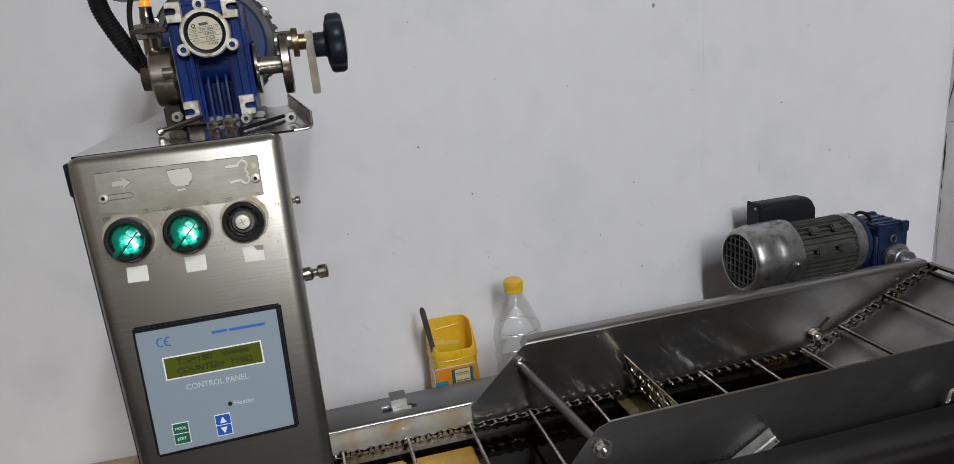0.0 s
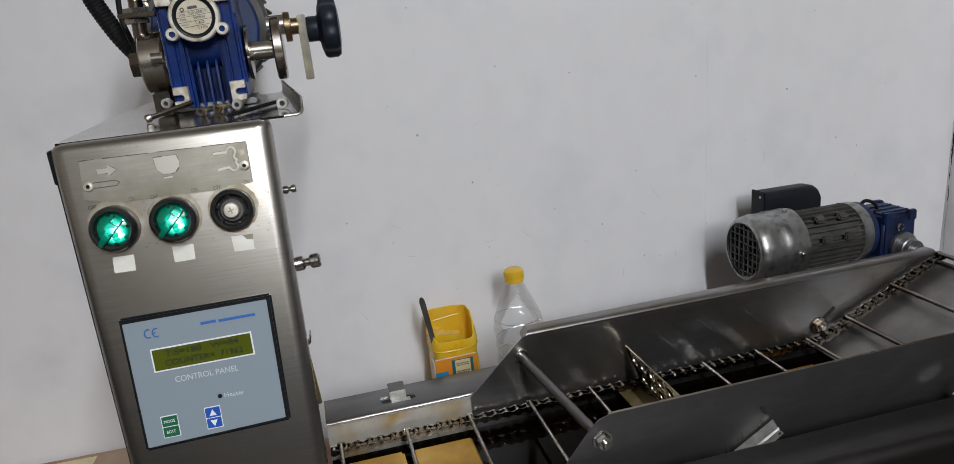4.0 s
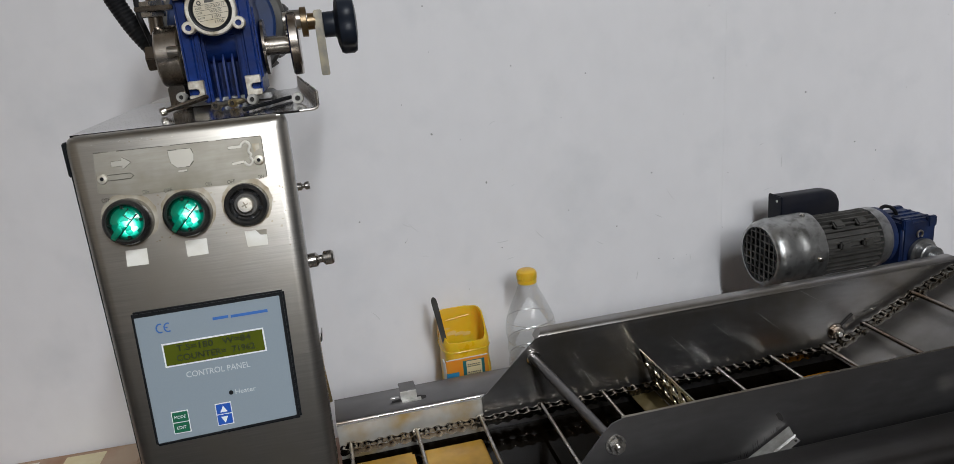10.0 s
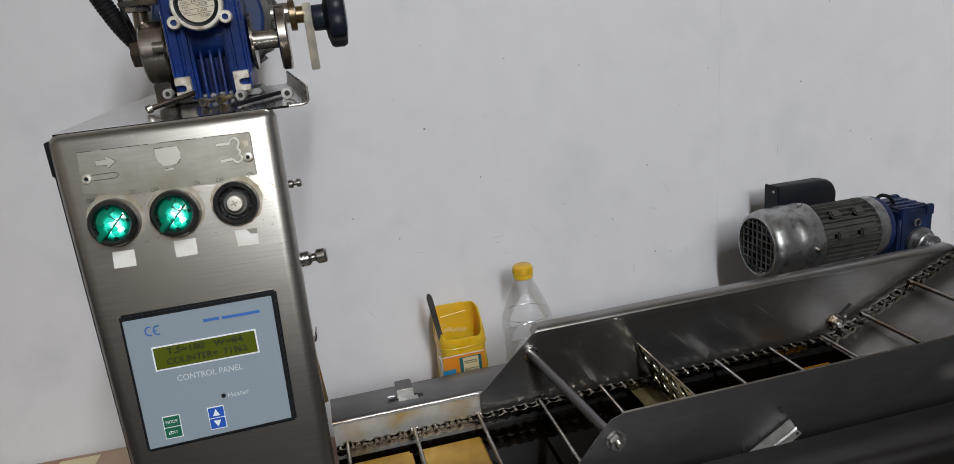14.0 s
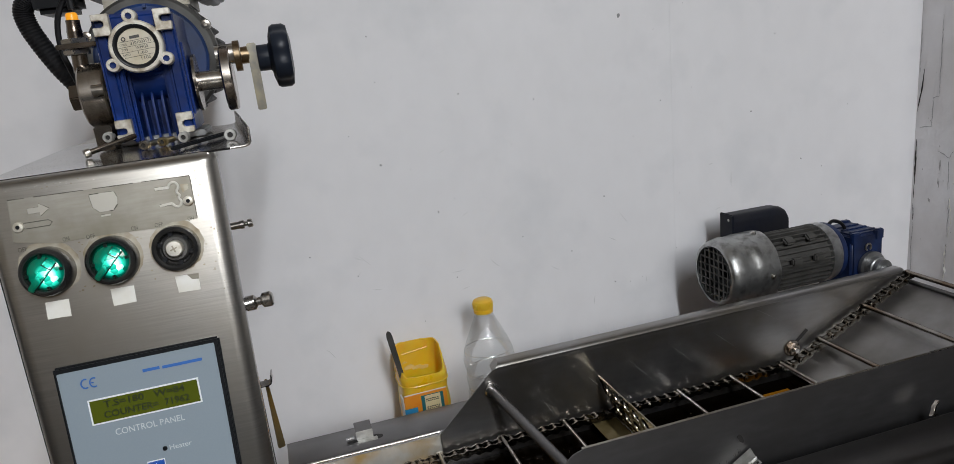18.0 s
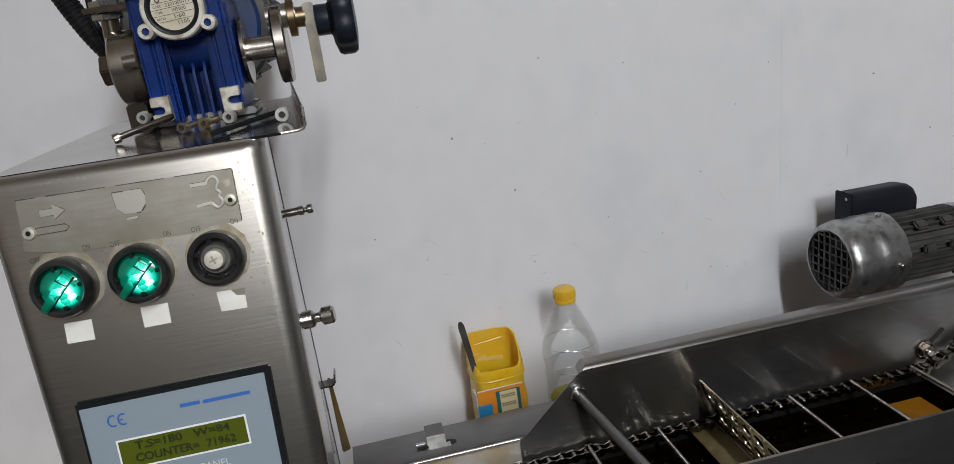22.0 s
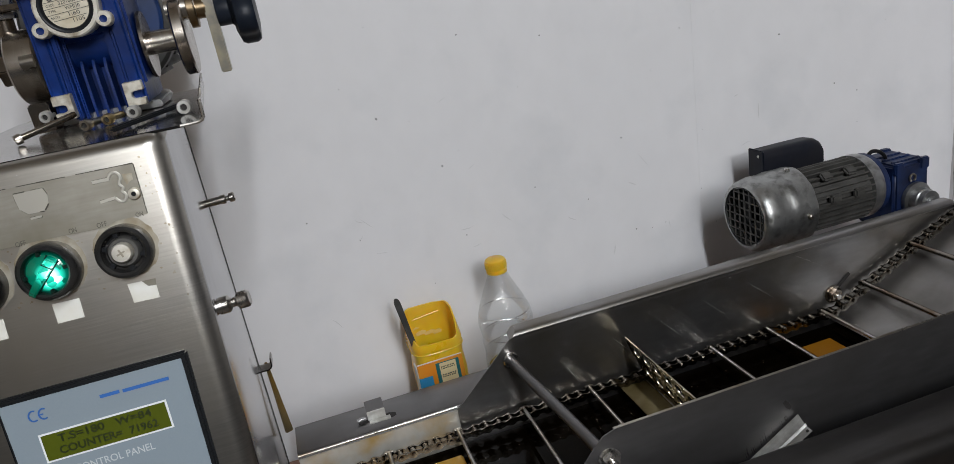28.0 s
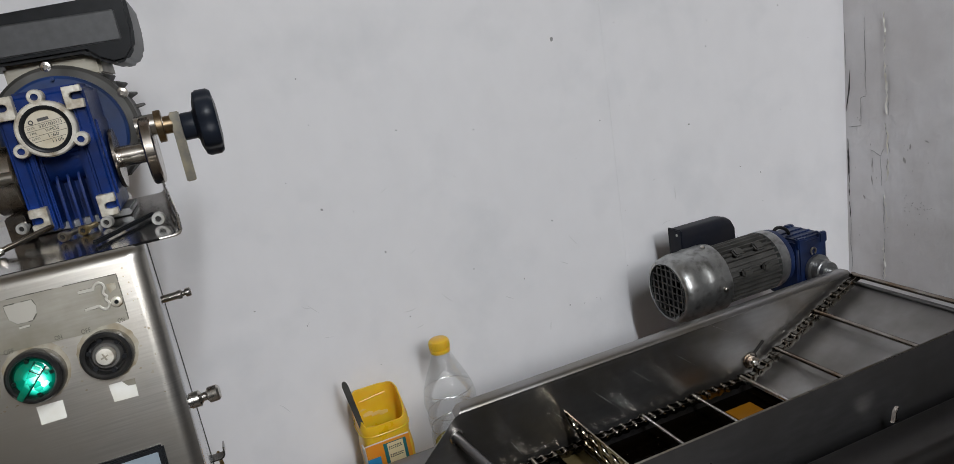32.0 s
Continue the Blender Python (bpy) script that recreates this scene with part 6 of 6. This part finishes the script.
for k in range(20):
    x, z = rng.uniform(-0.05, 0.62), 1.05 + abs(rng.gauss(0, 0.14))
    l, w, a = rng.uniform(0.003, 0.011), rng.uniform(0.0005, 0.0012), rng.uniform(0, 180)
    bend = rng.uniform(-0.002, 0.002)
    pts = [(-l, 0), (-l * 0.4, bend * 0.7 - w * 0.4), (l * 0.3, bend - w * 0.5), (l, bend * 0.3), (l * 0.3, bend + w * 0.5), (-l * 0.4, bend * 0.7 + w * 0.6)]
    sc = part("wall_scuff", prism(pts, 0.0003, m=Matrix(((1, 0, 0, x), (0, 0, 1, 0.9995), (0, 1, 0, z), (0, 0, 0, 1))) @ pose(0, 0, 0, 0, 0, a)), SCUFF)
    tagged(sc, "faint grey scuff on the white wall", "scuff", "wall scuffs", "structure")


def wall_line(name, y0, z0, y1, z1, w, seed, mat, label, wander=0.0010, proud=0.0004):
    """A ragged line on the side wall, thin at both ends."""
    r = random.Random(seed)
    bm = bmesh.new()
    length = math.hypot(y1 - y0, z1 - z0)
    n = max(4, int(length / 0.004))
    ny, nz = -(z1 - z0) / length, (y1 - y0) / length
    drift, lo, hi = 0.0, [], []
    for i in range(n + 1):
        k = i / n
        drift = drift * 0.8 + r.uniform(-wander, wander)
        half = w * (0.15 + 0.85 * math.sin(math.pi * k)) * r.uniform(0.45, 1.0) + 0.00015
        for side, row in ((-1, lo), (1, hi)):
            y, z = y0 + (y1 - y0) * k + ny * (drift + side * half), z0 + (z1 - z0) * k + nz * (drift + side * half)
            row.append(bm.verts.new((0.848 + 0.137 * z / 3.3 - 0.0003 - proud * r.uniform(0.3, 1.0), min(y, 0.9985), z)))
    for i in range(n):
        bm.faces.new((lo[i], hi[i], hi[i + 1], lo[i + 1]))
    bmesh.ops.recalc_face_normals(bm, faces=bm.faces[:])
    ob = part(name, bm, mat)
    tagged(ob, label, name.split("_")[-1], name.replace("_", " ") + "s", "structure")


for k, (y0, z0, y1, z1, w) in enumerate(((0.9885, 1.325, 0.9975, 1.262, 0.0016), (0.9965, 1.2195, 0.9950, 1.150, 0.0020), (0.9955, 1.148, 0.9945, 1.128, 0.0009), (0.9950, 1.120, 0.9940, 1.093, 0.0010))):
    wall_line("corner_crack", y0, z0, y1, z1, w, 20 + k, CRACK, "dark open crack in the corner plaster", 0.0005)
for k, (y0, z0, y1, z1) in enumerate(((0.9985, 1.42, 0.9975, 1.32), (0.9606, 1.40, 0.9600, 1.2855), (0.9600, 1.2855, 0.9703, 1.2837), (0.9703, 1.2837, 0.9698, 1.2415), (0.9698, 1.2415, 0.9940, 1.2395), (0.9940, 1.090, 0.9930, 1.00), (0.9537, 1.2061, 0.9345, 1.198), (0.9345, 1.198, 0.9282, 1.2085), (0.9345, 1.198, 0.9340, 1.1515))):
    wall_line("hair_crack", y0, z0, y1, z1, 0.00045, 40 + k, GREYSPECK, "fine hair crack in the whitewash", 0.0006)
for k, (y0, z0, y1, z1, w) in enumerate(((0.9244, 1.405, 0.9240, 1.345, 0.0012), (0.9244, 1.3377, 0.9176, 1.259, 0.0022), (0.9230, 1.248, 0.9189, 1.203, 0.0018), (0.9210, 1.195, 0.9215, 1.161, 0.0018), (0.9270, 1.140, 0.9265, 1.080, 0.0013), (0.9280, 1.070, 0.9291, 1.005, 0.0012))):
    wall_line("plaster_ridge", y0, z0, y1, z1, w, 60 + k, WHITE, "raised flaking ridge of white plaster", 0.0014, 0.0040)
    wall_line("hair_crack", y0 + 0.002, z0, y1 + 0.002, z1, 0.0005, 80 + k, GREYSPECK, "fine shadowed crack beside the plaster ridge", 0.0012)
for k, (y0, z0, y1, z1, w) in enumerate(((0.8836, 1.219, 0.8840, 1.211, 0.0018), (0.8941, 1.199, 0.8930, 1.190, 0.0026), (0.9503, 1.193, 0.9510, 1.178, 0.0014), (0.9515, 1.166, 0.9512, 1.152, 0.0014), (0.9672, 1.134, 0.9650, 1.127, 0.0018), (0.8600, 1.226, 0.8540, 1.223, 0.0012))):
    wall_line("wall_smudge", y0, z0, y1, z1, w, 100 + k, SMUDGE, "small grey smudge on the side wall", 0.0008)
for k in range(26):
    y, z = rng.uniform(0.842, 0.895), 1.128 + rng.gauss(0, 0.006)
    wall_line("wall_pit", y, z, y + rng.uniform(-0.002, 0.002), z + 0.0015, rng.uniform(0.0003, 0.0008), 130 + k, SMUDGE, "small pit in the whitewash", 0.0003)
for k in range(18):
    y, z = rng.uniform(0.84, 0.985), rng.uniform(1.03, 1.36)
    wall_line("wall_pit", y, z, y + rng.uniform(-0.001, 0.001), z + rng.uniform(0.001, 0.003), rng.uniform(0.0003, 0.0007), 170 + k, SMUDGE, "small pit in the whitewash", 0.0003)

carton = thing("packing_carton", pose(-0.50, 0.955, TABLE_Z), "flat brown carton with white printed marks by the wall", "carton")
part("carton_body", box(-0.14, 0.16, -0.04, 0.04, 0.0, 0.040, 0.002), surface("brown_card", (0.34, 0.19, 0.11), (0.42, 0.25, 0.16), (0.6, 0.8), scale=40, bump=0.08, stain=(0.50, 0.38, 0.28), sscale=12), carton, "brown card body")
for x, w, mt in ((-0.06, 0.012, CRACK), (0.012, 0.014, WHITE), (0.06, 0.05, BATTER)):
    part("carton_mark", box(x, x + w, -0.0405, 0.03, 0.0395, 0.0405), mt, carton, "printed mark")
